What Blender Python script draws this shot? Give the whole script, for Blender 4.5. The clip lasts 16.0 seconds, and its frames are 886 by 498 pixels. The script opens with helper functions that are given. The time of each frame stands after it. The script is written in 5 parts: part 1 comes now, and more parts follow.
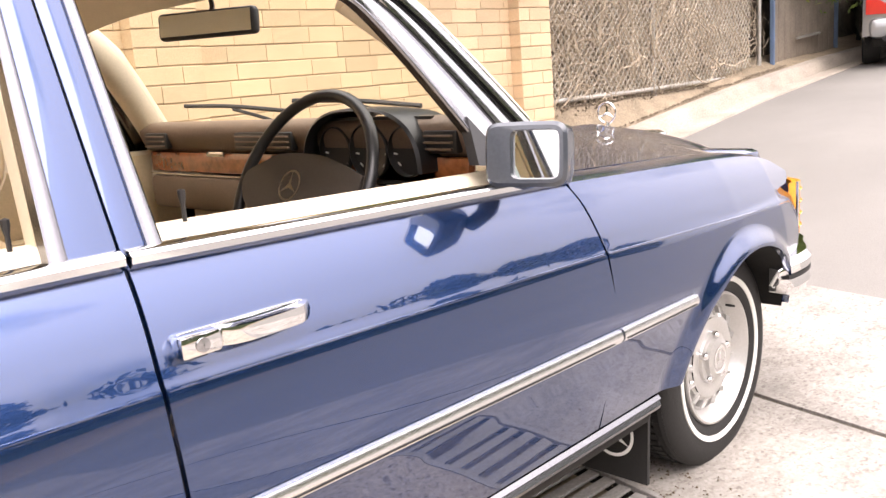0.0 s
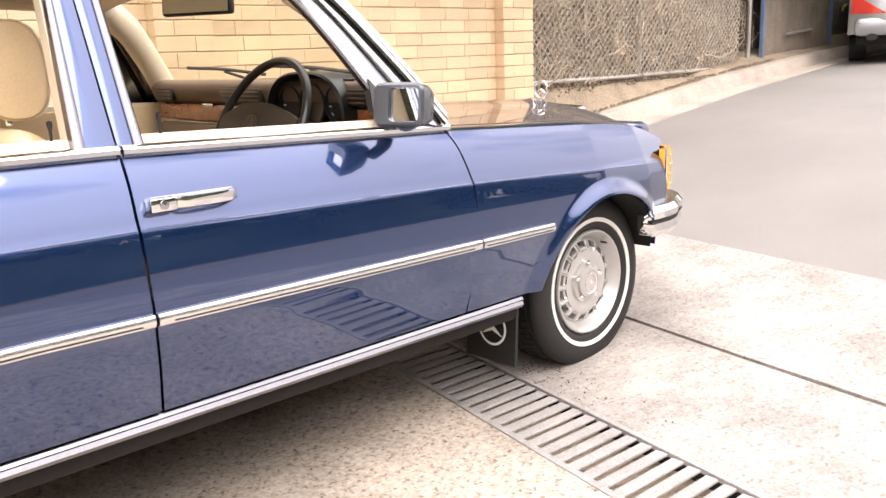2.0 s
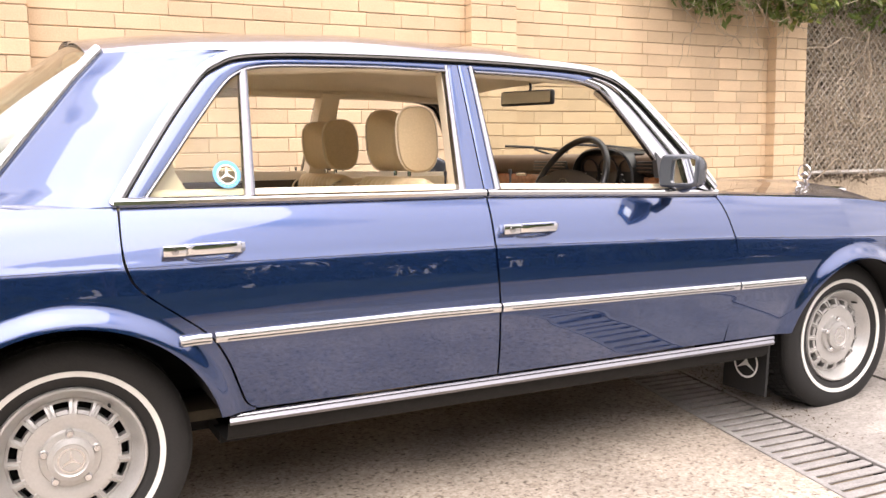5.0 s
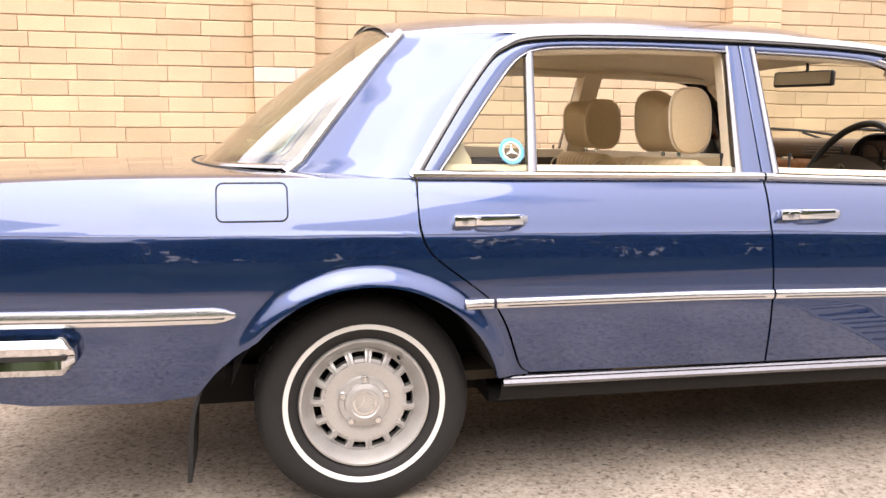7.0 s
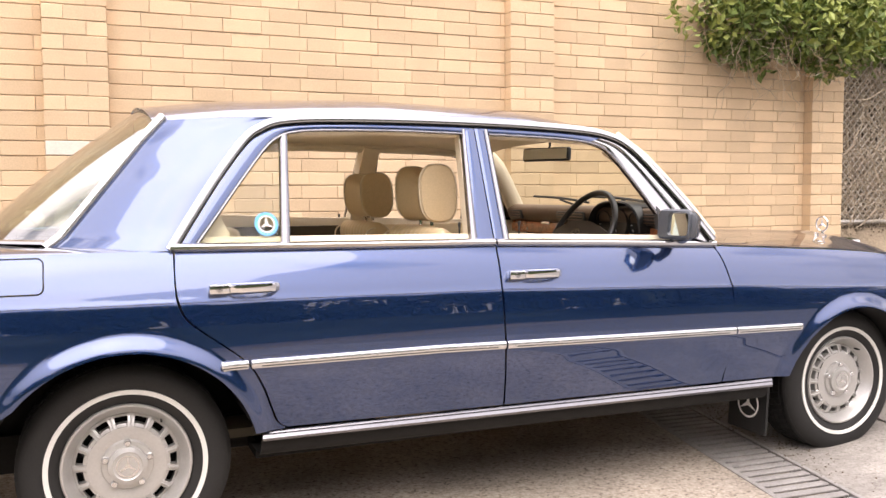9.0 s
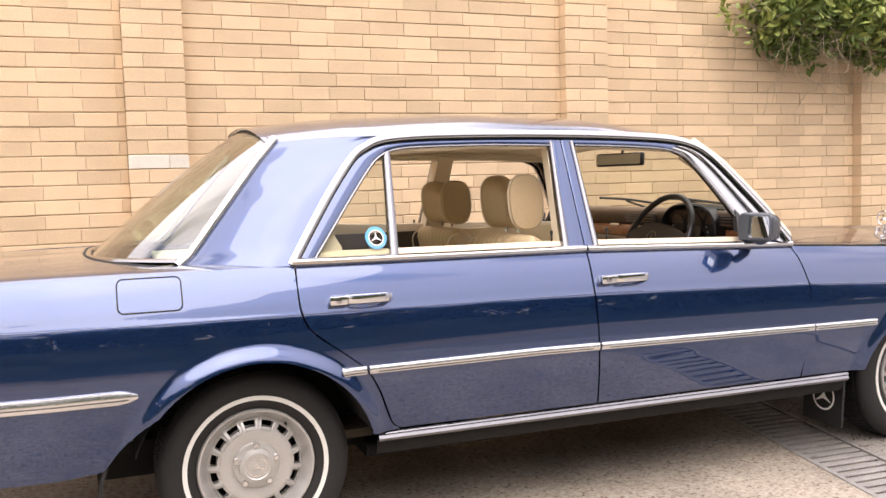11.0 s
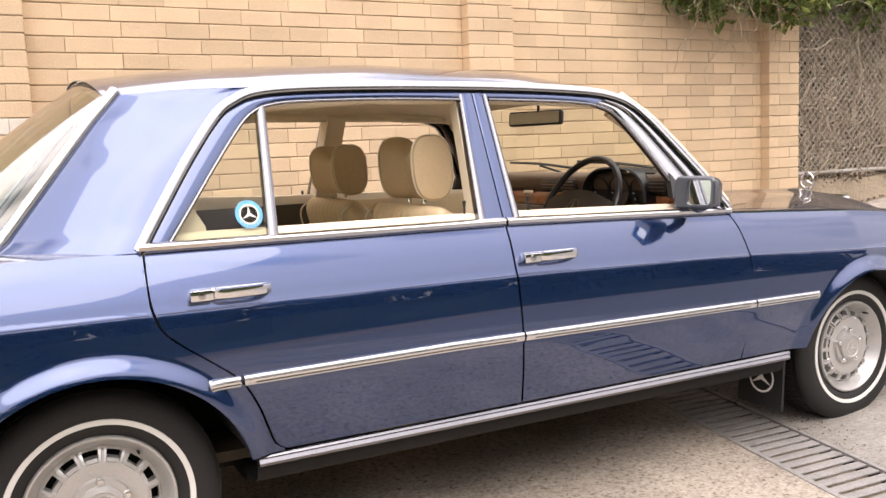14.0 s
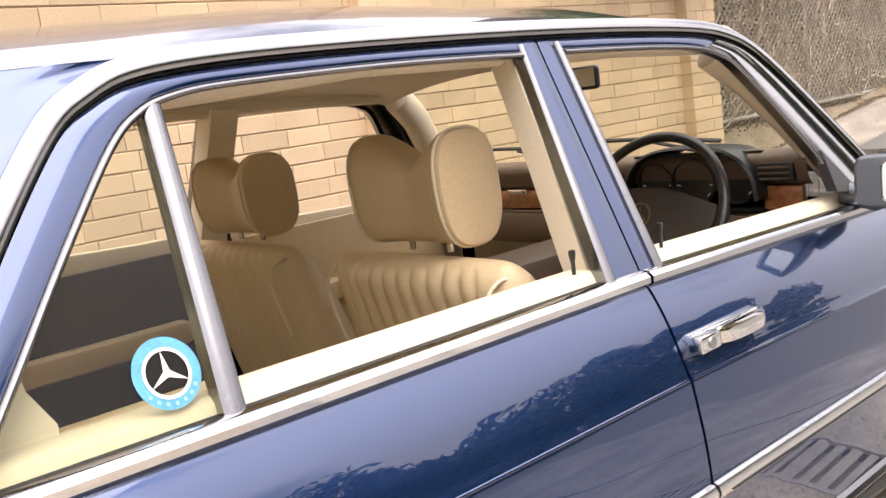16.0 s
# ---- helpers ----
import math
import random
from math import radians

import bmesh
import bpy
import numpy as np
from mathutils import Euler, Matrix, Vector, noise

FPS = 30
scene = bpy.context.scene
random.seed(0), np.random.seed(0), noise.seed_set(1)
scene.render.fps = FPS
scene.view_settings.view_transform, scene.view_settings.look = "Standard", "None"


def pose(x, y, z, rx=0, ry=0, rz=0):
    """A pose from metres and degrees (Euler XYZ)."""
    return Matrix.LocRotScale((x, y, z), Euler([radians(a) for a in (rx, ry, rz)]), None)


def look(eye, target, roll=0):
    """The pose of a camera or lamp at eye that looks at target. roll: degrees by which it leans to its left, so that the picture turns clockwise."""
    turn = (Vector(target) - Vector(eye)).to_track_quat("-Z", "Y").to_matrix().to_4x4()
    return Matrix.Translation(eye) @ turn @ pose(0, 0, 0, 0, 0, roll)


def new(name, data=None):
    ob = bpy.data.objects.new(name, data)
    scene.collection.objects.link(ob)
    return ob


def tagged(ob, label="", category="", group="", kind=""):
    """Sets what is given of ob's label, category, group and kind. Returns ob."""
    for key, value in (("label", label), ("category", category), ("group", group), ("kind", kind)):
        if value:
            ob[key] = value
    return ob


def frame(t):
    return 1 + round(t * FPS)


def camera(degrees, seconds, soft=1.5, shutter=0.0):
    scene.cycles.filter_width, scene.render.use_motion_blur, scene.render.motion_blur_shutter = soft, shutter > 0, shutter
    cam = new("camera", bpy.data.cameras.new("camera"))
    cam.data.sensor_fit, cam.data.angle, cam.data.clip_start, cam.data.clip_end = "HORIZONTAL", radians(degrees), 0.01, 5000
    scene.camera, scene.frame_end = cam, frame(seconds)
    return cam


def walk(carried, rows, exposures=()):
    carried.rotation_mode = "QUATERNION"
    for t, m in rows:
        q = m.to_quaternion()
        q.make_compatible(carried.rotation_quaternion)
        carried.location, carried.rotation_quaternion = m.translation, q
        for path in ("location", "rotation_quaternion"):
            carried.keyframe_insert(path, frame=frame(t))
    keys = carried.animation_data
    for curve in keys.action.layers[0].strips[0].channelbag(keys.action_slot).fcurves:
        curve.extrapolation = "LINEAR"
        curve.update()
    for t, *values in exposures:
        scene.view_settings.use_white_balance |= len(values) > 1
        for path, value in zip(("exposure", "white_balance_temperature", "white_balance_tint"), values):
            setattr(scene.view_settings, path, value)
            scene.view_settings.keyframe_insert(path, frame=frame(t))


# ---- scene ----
cam = camera(54.8, 16.0)
PATH = [
    (0, (0.761, -1.886, 1.181), (2.165, -0.523, 0.771), -4.4),
    (0.5, (0.681, -2.077, 1.156), (2.073, -0.708, 0.723), -3.9),
    (1, (0.635, -2.322, 1.139), (1.979, -0.912, 0.683), -3.9),
    (1.5, (0.569, -2.5, 1.139), (1.905, -1.088, 0.67), -3.0),
    (2, (0.474, -2.619, 1.152), (1.829, -1.217, 0.704), -2.1),
    (2.5, (0.303, -2.803, 1.147), (1.695, -1.427, 0.737), -1.6),
    (3, (0.241, -2.944, 1.126), (1.613, -1.537, 0.751), -1.0),
    (3.5, (0.219, -3.083, 1.096), (1.546, -1.625, 0.76), -0.5),
    (4, (0.173, -3.183, 1.101), (1.391, -1.628, 0.787), -1.1),
    (4.5, (0.028, -3.185, 1.117), (1.108, -1.522, 0.853), -0.9),
    (5, (-0.107, -3.196, 1.102), (0.795, -1.425, 0.877), -0.9),
    (5.2, (-0.133, -3.221, 1.101), (0.676, -1.406, 0.875), -0.7),
    (7.3, (-0.302, -3.242, 1.109), (0.117, -1.306, 0.835), 0.3),
    (7.5, (-0.291, -3.27, 1.109), (0.162, -1.34, 0.846), 0.3),
    (8, (-0.195, -3.375, 1.12), (0.359, -1.466, 0.897), 0.4),
    (8.5, (-0.111, -3.494, 1.129), (0.589, -1.627, 0.974), 0.1),
    (8.7, (-0.088, -3.536, 1.135), (0.676, -1.692, 1.007), -0.1),
    (10.8, (-0.383, -3.644, 1.215), (0.38, -1.801, 1.079), -1.4),
    (11, (-0.404, -3.632, 1.222), (0.314, -1.771, 1.075), -1.7),
    (11.5, (-0.464, -3.664, 1.237), (0.133, -1.763, 1.068), -2.3),
    (12, (-0.487, -3.676, 1.227), (0.08, -1.766, 1.052), -2.3),
    (12.5, (-0.426, -3.605, 1.204), (0.228, -1.724, 1.028), -2.2),
    (13, (-0.331, -3.521, 1.206), (0.409, -1.673, 1.016), -2.4),
    (13.5, (-0.251, -3.35, 1.202), (0.585, -1.544, 1.002), -2.2),
    (14, (-0.191, -3.134, 1.201), (0.738, -1.377, 0.974), -2.4),
    (14.5, (-0.102, -2.827, 1.225), (0.881, -1.107, 0.953), -4.1),
    (15, (-0.003, -2.46, 1.248), (1.046, -0.783, 0.953), -5.5),
    (15.5, (0.06, -2.073, 1.274), (1.204, -0.468, 0.933), -6.8),
    (16, (0.109, -1.705, 1.299), (1.362, -0.181, 0.973), -7.8),
]
EXPO = [(0.0, 1.55, 6620, 16), (3.5, 1.3, 6620, 15), (5.0, 1.24, 6620, 16), (8.5, 1.07, 6620, 16), (12.5, 0.84, 6620, 15), (14.5, 0.88, 6620, 15), (16.0, 0.95, 6620, 13)]
walk(cam, [(t, look(eye, target, roll)) for t, eye, target, roll in PATH], exposures=EXPO)

# ---------------- world and light ----------------
world = bpy.data.worlds.new("world")
scene.world = world
world.use_nodes = True
wn, wl = world.node_tree.nodes, world.node_tree.links
wn.clear()
SUN_EL, SUN_AZ = radians(60), radians(195)
sky = wn.new("ShaderNodeTexSky")
sky.sky_type, sky.sun_disc, sky.sun_elevation, sky.sun_rotation = "NISHITA", False, SUN_EL, SUN_AZ
sky.dust_density = 3.0
cloud = wn.new("ShaderNodeTexNoise")
cloud.inputs["Scale"].default_value, cloud.inputs["Detail"].default_value = 3.0, 7.0
ramp = wn.new("ShaderNodeValToRGB")
ramp.color_ramp.elements[0].position, ramp.color_ramp.elements[1].position = 0.30, 0.47
mixs = wn.new("ShaderNodeMixRGB")
mixs.inputs["Color2"].default_value = (18.4, 17.5, 17.7, 1)
bg = wn.new("ShaderNodeBackground")
bg.inputs["Strength"].default_value = 0.078
wo = wn.new("ShaderNodeOutputWorld")
wl.new(cloud.outputs["Fac"], ramp.inputs["Fac"])
wl.new(ramp.outputs["Color"], mixs.inputs["Fac"])
wl.new(sky.outputs["Color"], mixs.inputs["Color1"])
# an overcast sky is brighter overhead than at the horizon
coord, sepz, lift = wn.new("ShaderNodeTexCoord"), wn.new("ShaderNodeSeparateXYZ"), wn.new("ShaderNodeMapRange")
lift.inputs["To Min"].default_value, lift.inputs["To Max"].default_value = 0.31, 1.65
wl.new(coord.outputs["Generated"], sepz.inputs[0])
wl.new(sepz.outputs["Z"], lift.inputs["Value"])
grad = wn.new("ShaderNodeMixRGB")
grad.blend_type, grad.inputs["Fac"].default_value = "MULTIPLY", 1.0
wl.new(mixs.outputs["Color"], grad.inputs["Color1"]), wl.new(lift.outputs["Result"], grad.inputs["Color2"])
wl.new(grad.outputs["Color"], bg.inputs["Color"])
wl.new(bg.outputs["Background"], wo.inputs["Surface"])
sun = new("sun", bpy.data.lights.new("sun", "SUN"))
sun.data.energy, sun.data.angle, sun.data.color = 1.0, radians(50), (1.0, 0.95, 0.87)
sun.matrix_world = look((0, 0, 0), (-math.cos(SUN_EL) * math.sin(SUN_AZ), -math.cos(SUN_EL) * math.cos(SUN_AZ), -math.sin(SUN_EL)))


# ---------------- materials ----------------
def mat(name, base, rough=0.5, metal=0.0, vary=0.12, scale=8.0, fine=90.0, bump=0.1, coat=0.0, spec=0.5, piece=0.0, obj=True, depth=0.004):
    """A surface with large and fine colour variation and fine relief. piece: how far single pieces differ in tone."""
    m = bpy.data.materials.new(name)
    m.use_nodes = True
    n, l = m.node_tree.nodes, m.node_tree.links
    b = n["Principled BSDF"]
    b.inputs["Roughness"].default_value, b.inputs["Metallic"].default_value = rough, metal
    b.inputs["Specular IOR Level"].default_value = spec
    b.inputs["Coat Weight"].default_value, b.inputs["Coat Roughness"].default_value, b.inputs["Coat IOR"].default_value = coat, 0.015, 1.78
    geo = n.new("ShaderNodeNewGeometry")
    src = geo.outputs["Position"]
    big, small = n.new("ShaderNodeTexNoise"), n.new("ShaderNodeTexNoise")
    big.inputs["Scale"].default_value, big.inputs["Detail"].default_value = scale, 5.0
    small.inputs["Scale"].default_value, small.inputs["Detail"].default_value = fine, 3.0
    l.new(src, big.inputs["Vector"]), l.new(src, small.inputs["Vector"])
    add = n.new("ShaderNodeMath")
    add.operation = "ADD"
    l.new(big.outputs["Fac"], add.inputs[0]), l.new(small.outputs["Fac"], add.inputs[1])
    last = add.outputs[0]
    if piece:
        info = n.new("ShaderNodeObjectInfo")
        mul = n.new("ShaderNodeMath")
        mul.operation, mul.inputs[1].default_value = "MULTIPLY_ADD", piece
        l.new(info.outputs["Random"], mul.inputs[0]), l.new(last, mul.inputs[2])
        last = mul.outputs[0]
    mp = n.new("ShaderNodeMapRange")
    mp.inputs["From Min"].default_value, mp.inputs["From Max"].default_value = 0.6, 1.4 + piece
    l.new(last, mp.inputs["Value"])
    mix = n.new("ShaderNodeMixRGB")
    mix.inputs["Color1"].default_value = (*[c * (1 - vary) for c in base], 1)
    mix.inputs["Color2"].default_value = (*[min(1, c * (1 + vary)) for c in base], 1)
    l.new(mp.outputs["Result"], mix.inputs["Fac"])
    l.new(mix.outputs["Color"], b.inputs["Base Color"])
    if bump:
        bp = n.new("ShaderNodeBump")
        bp.inputs["Strength"].default_value, bp.inputs["Distance"].default_value = bump, depth
        l.new(small.outputs["Fac"], bp.inputs["Height"]), l.new(bp.outputs["Normal"], b.inputs["Normal"])
    return m


def glass(name, tint=(0.9, 0.95, 0.9), edge=0.55, base=0.05):
    """Thin window glass: a mirror at flat angles, clear straight on."""
    m = bpy.data.materials.new(name)
    m.use_nodes = True
    n, l = m.node_tree.nodes, m.node_tree.links
    n.clear()
    out, mix = n.new("ShaderNodeOutputMaterial"), n.new("ShaderNodeMixShader")
    tr, gl, lw = n.new("ShaderNodeBsdfTransparent"), n.new("ShaderNodeBsdfGlossy"), n.new("ShaderNodeLayerWeight")
    tr.inputs["Color"].default_value = (*tint, 1)
    gl.inputs["Roughness"].default_value = 0.01
    lw.inputs["Blend"].default_value = 0.5
    pw, ad = n.new("ShaderNodeMath"), n.new("ShaderNodeMath")
    pw.operation, pw.inputs[1].default_value = "POWER", 3.5
    ad.operation, ad.inputs[1].default_value, ad.inputs[2].default_value = "MULTIPLY_ADD", edge, base
    l.new(lw.outputs["Facing"], pw.inputs[0]), l.new(pw.outputs[0], ad.inputs[0])
    l.new(ad.outputs[0], mix.inputs[0]), l.new(tr.outputs[0], mix.inputs[1]), l.new(gl.outputs[0], mix.inputs[2])
    l.new(mix.outputs[0], out.inputs["Surface"])
    return m


PAINT = mat("blue_paint", (0.0105, 0.036, 0.126), 0.22, 0.76, 0.05, 3, 900, 0.012, coat=1.0, depth=0.0005)
CHROME = mat("chrome", (0.72, 0.72, 0.72), 0.05, 1.0, 0.05, 6, 120, 0.02, depth=0.001)
SATIN = mat("satin_moulding", (0.74, 0.74, 0.74), 0.24, 1.0, 0.05, 6, 150, 0.02, depth=0.001)
ALU = mat("brushed_trim", (0.40, 0.40, 0.41), 0.17, 1.0, 0.06, 6, 200, 0.03, depth=0.001)
RUBBER = mat("black_rubber", (0.010, 0.010, 0.010), 0.6, 0, 0.3, 9, 150, 0.15)
TYRE = mat("tyre_rubber", (0.012, 0.0115, 0.011), 0.68, 0, 0.3, 7, 160, 0.2)
WHITE = mat("whitewall", (0.76, 0.75, 0.71), 0.6, 0, 0.05, 12, 150, 0.05)
RIM = mat("silver_wheel_paint", (0.52, 0.51, 0.49), 0.38, 0.55, 0.08, 9, 140, 0.05, coat=0.3)
DARK = mat("dark_underbody", (0.008, 0.007, 0.006), 0.9, 0, 0.4, 6, 80, 0.2)
LEATHER = mat("tan_leather", (0.61, 0.475, 0.29), 0.42, 0, 0.10, 5, 160, 0.10, depth=0.001)
TRIM = mat("cream_trim", (0.69, 0.60, 0.45), 0.55, 0, 0.08, 5, 160, 0.08, depth=0.001)
# near-black brown: the shade inside the cabin is put into this colour
SHADED_BROWN = mat("shaded_cabin_brown", (0.050, 0.038, 0.020), 0.7, 0, 0.2, 6, 140, 0.15)
DASHM = mat("brown_black_vinyl", (0.15, 0.105, 0.075), 0.5, 0, 0.2, 6, 180, 0.15, depth=0.001)
PADM = mat("dark_brown_pad", (0.040, 0.033, 0.028), 0.5, 0, 0.15, 7, 150, 0.1, depth=0.001)
BLACKP = mat("black_plastic", (0.016, 0.016, 0.017), 0.36, 0, 0.25, 7, 150, 0.08, depth=0.001)
WOODV = mat("walnut_veneer", (0.30, 0.095, 0.030), 0.25, 0, 0.45, 22, 60, 0.02, coat=0.6)
AMBER = mat("amber_lens", (0.85, 0.33, 0.015), 0.18, 0, 0.12, 14, 120, 0.1, coat=0.6)
HOUSING = mat("mirror_housing", (0.060, 0.068, 0.082), 0.25, 0.2, 0.15, 7, 150, 0.05, coat=0.3)
GLASS = glass("window_glass", (0.84, 0.86, 0.78), 0.35, 0.02)
GLASS_R = glass("rear_window_glass", (0.74, 0.84, 0.76), 1.0, 0.24)
TRIMC = mat("window_bright_trim", (0.23, 0.23, 0.245), 0.2, 1.0, 0.08, 6, 150, 0.03, depth=0.001)
MIRROR = mat("mirror_glass", (0.82, 0.84, 0.83), 0.02, 1.0, 0.02, 5, 50, 0.0)
BADGE = mat("badge_white", (0.8, 0.8, 0.78), 0.4, 0, 0.05, 9, 90, 0.0)
BLUEST = mat("sticker_blue", (0.10, 0.36, 0.62), 0.4, 0, 0.25, 60, 200, 0.0)
GREYBAR = mat("sticker_grey_bar", (0.30, 0.52, 0.72), 0.4, 0, 0.1, 60, 200, 0.0)
BRICKW = mat("whitened_brick", (0.72, 0.66, 0.56), 0.85, 0, 0.2, 9, 120, 0.3, piece=0.4)
BRICK = mat("cream_brick", (0.645, 0.482, 0.305), 0.85, 0, 0.24, 3.5, 120, 0.30, piece=0.7, depth=0.006)
MORTAR = mat("mortar", (0.52, 0.40, 0.28), 0.95, 0, 0.2, 4, 150, 0.4)


def aggregate(name, dark, mid, light, stone, stain, bump):
    """Worn concrete: stones of many tones, with stains over it."""
    m = mat(name, mid, 0.88, 0, 0.2, 3, 60, 0)
    n, l = m.node_tree.nodes, m.node_tree.links
    b = n["Principled BSDF"]
    geo = [q for q in n if q.type == "NEW_GEOMETRY"][0]
    vor, st, fine = n.new("ShaderNodeTexVoronoi"), n.new("ShaderNodeTexNoise"), n.new("ShaderNodeTexNoise")
    vor.inputs["Scale"].default_value = stone
    st.inputs["Scale"].default_value, st.inputs["Detail"].default_value, st.inputs["Roughness"].default_value = stain, 7, 0.65
    fine.inputs["Scale"].default_value, fine.inputs["Detail"].default_value = stone * 0.35, 4
    for t in (vor, st, fine):
        l.new(geo.outputs["Position"], t.inputs["Vector"])
    ramp1 = n.new("ShaderNodeValToRGB")
    e = ramp1.color_ramp.elements
    e[0].position, e[0].color = 0.08, (*dark, 1)
    e[1].position, e[1].color = 0.95, (*light, 1)
    k = e.new(0.32)
    k.color = (*mid, 1)
    sep = n.new("ShaderNodeSeparateColor")
    l.new(vor.outputs["Color"], sep.inputs[0])
    mixv = n.new("ShaderNodeMath")
    mixv.operation, mixv.inputs[1].default_value = "MULTIPLY_ADD", 0.55
    hlf = n.new("ShaderNodeMath")
    hlf.operation, hlf.inputs[1].default_value, hlf.inputs[2].default_value = "MULTIPLY_ADD", 0.9, -0.22
    l.new(fine.outputs["Fac"], hlf.inputs[0])
    l.new(sep.outputs[0], mixv.inputs[0]), l.new(hlf.outputs[0], mixv.inputs[2])
    l.new(mixv.outputs[0], ramp1.inputs["Fac"])
    stm = n.new("ShaderNodeMapRange")
    stm.inputs["From Min"].default_value, stm.inputs["From Max"].default_value = 0.35, 0.68
    stm.inputs["To Min"].default_value, stm.inputs["To Max"].default_value = 0.62, 1.12
    l.new(st.outputs["Fac"], stm.inputs["Value"])
    mul = n.new("ShaderNodeMixRGB")
    mul.blend_type, mul.inputs["Fac"].default_value = "MULTIPLY", 1.0
    l.new(ramp1.outputs["Color"], mul.inputs["Color1"]), l.new(stm.outputs["Result"], mul.inputs["Color2"])
    l.new(mul.outputs["Color"], b.inputs["Base Color"])
    bp = n.new("ShaderNodeBump")
    bp.inputs["Strength"].default_value, bp.inputs["Distance"].default_value = bump, 0.004
    l.new(mixv.outputs[0], bp.inputs["Height"]), l.new(bp.outputs["Normal"], b.inputs["Normal"])
    return m


CONC = aggregate("exposed_concrete", (0.07, 0.054, 0.042), (0.31, 0.26, 0.205), (0.50, 0.44, 0.37), 105, 1.3, 0.6)
CONC2 = aggregate("apron_concrete", (0.17, 0.152, 0.134), (0.285, 0.260, 0.230), (0.39, 0.362, 0.33), 120, 2.6, 0.35)
JOINTM = mat("joint_filler", (0.07, 0.055, 0.04), 0.9, 0, 0.3, 9, 90, 0.3)
ASPH = mat("asphalt", (0.172, 0.163, 0.150), 0.9, 0, 0.16, 1.2, 160, 0.5, depth=0.005)
KERBM = mat("kerb_concrete", (0.36, 0.315, 0.265), 0.88, 0, 0.38, 2.5, 70, 0.35)
DIRT = mat("dry_soil", (0.27, 0.215, 0.15), 0.95, 0, 0.4, 5, 60, 0.7, depth=0.01)
IRON = mat("grate_iron", (0.27, 0.255, 0.24), 0.6, 0.1, 0.35, 7, 110, 0.3)
# near-black: the shade below the grating bars is put into this colour
SHADED_PIT = mat("shaded_drain_pit", (0.012, 0.010, 0.008), 0.9, 0, 0.3, 7, 60, 0.2)
GALV = mat("galvanised_steel", (0.50, 0.48, 0.45), 0.5, 0.7, 0.15, 9, 120, 0.1)
WIRE = mat("weathered_wire", (0.58, 0.54, 0.47), 0.7, 0.2, 0.3, 6, 80, 0.1)
TWIG = mat("dry_vine", (0.44, 0.365, 0.275), 0.9, 0, 0.35, 9, 90, 0.3)
BARK = mat("bark", (0.16, 0.125, 0.09), 0.9, 0, 0.3, 9, 60, 0.5)
# brown thicket, darkened: shaded gaps between the vines are in the colour
SHADED_THICKET = mat("shaded_dry_thicket", (0.095, 0.076, 0.056), 0.95, 0, 0.6, 9, 45, 0.8, depth=0.03)
LEAF = mat("green_leaf", (0.135, 0.195, 0.04), 0.5, 0, 0.45, 6, 30, 0.0)
LEAF2 = mat("yellow_green_leaf", (0.25, 0.295, 0.065), 0.5, 0, 0.4, 6, 30, 0.0)
LEAFD = mat("dark_leaf", (0.045, 0.07, 0.022), 0.55, 0, 0.4, 6, 30, 0.0)
SILVER = mat("silver_car_paint", (0.36, 0.37, 0.38), 0.28, 0.6, 0.04, 3, 700, 0.01, coat=1.0)
REDL = mat("red_lens", (0.55, 0.025, 0.015), 0.15, 0, 0.1, 9, 90, 0.0, coat=0.7)
BLUEP = mat("blue_painted_steel", (0.13, 0.19, 0.30), 0.6, 0.1, 0.2, 9, 90, 0.1)
PLANK = mat("grey_board", (0.24, 0.20, 0.16), 0.85, 0, 0.3, 4, 60, 0.3)
DIAL = mat("dial_face", (0.03, 0.028, 0.026), 0.35, 0, 0.1, 9, 90, 0.0)


# ---------------- mesh helpers ----------------
def part(name, bm, material, parent=None, label="", smooth=True):
    """Links a bmesh as ONE mesh object under a thing or a part."""
    me = bpy.data.meshes.new(name)
    bmesh.ops.recalc_face_normals(bm, faces=bm.faces) if len(bm.faces) < 20000 else None
    for f in bm.faces:
        f.smooth = smooth
    bm.to_mesh(me)
    bm.free()
    me.materials.append(material)
    if smooth:
        me.set_sharp_from_angle(angle=radians(38))
    ob = new(name, me)
    ob.parent = parent
    return tagged(ob, label)


def thing(name, label, category, at=None, group="", kind=""):
    e = new(name)
    e.empty_display_size = 0.2
    if at is not None:
        e.matrix_world = at
    return tagged(e, label, category, group, kind)


def box(bm, x0, x1, y0, y1, z0, z1, bevel=0.0, m=None, seg=2):
    r = bmesh.ops.create_cube(bm, size=1.0)
    vs = r["verts"]
    for v in vs:
        v.co = Vector(((x0 + x1) / 2 + v.co.x * (x1 - x0), (y0 + y1) / 2 + v.co.y * (y1 - y0), (z0 + z1) / 2 + v.co.z * (z1 - z0)))
    if m is not None:
        for v in vs:
            v.co = m @ v.co
    if bevel:
        es = list({e for v in vs for e in v.link_edges})
        bmesh.ops.bevel(bm, geom=es, offset=bevel, segments=seg, affect="EDGES", profile=0.5)
    return bm


def boxes(*specs, bevel=0.0):
    bm = bmesh.new()
    for s in specs:
        box(bm, *s, bevel=bevel)
    return bm


def resample(pts, n):
    """n points evenly along a polyline (any dimension)."""
    p = np.array(pts, float)
    d = np.r_[0, np.cumsum(np.linalg.norm(np.diff(p, axis=0), axis=1))]
    t = np.linspace(0, d[-1], n)
    return np.stack([np.interp(t, d, p[:, k]) for k in range(p.shape[1])], 1)


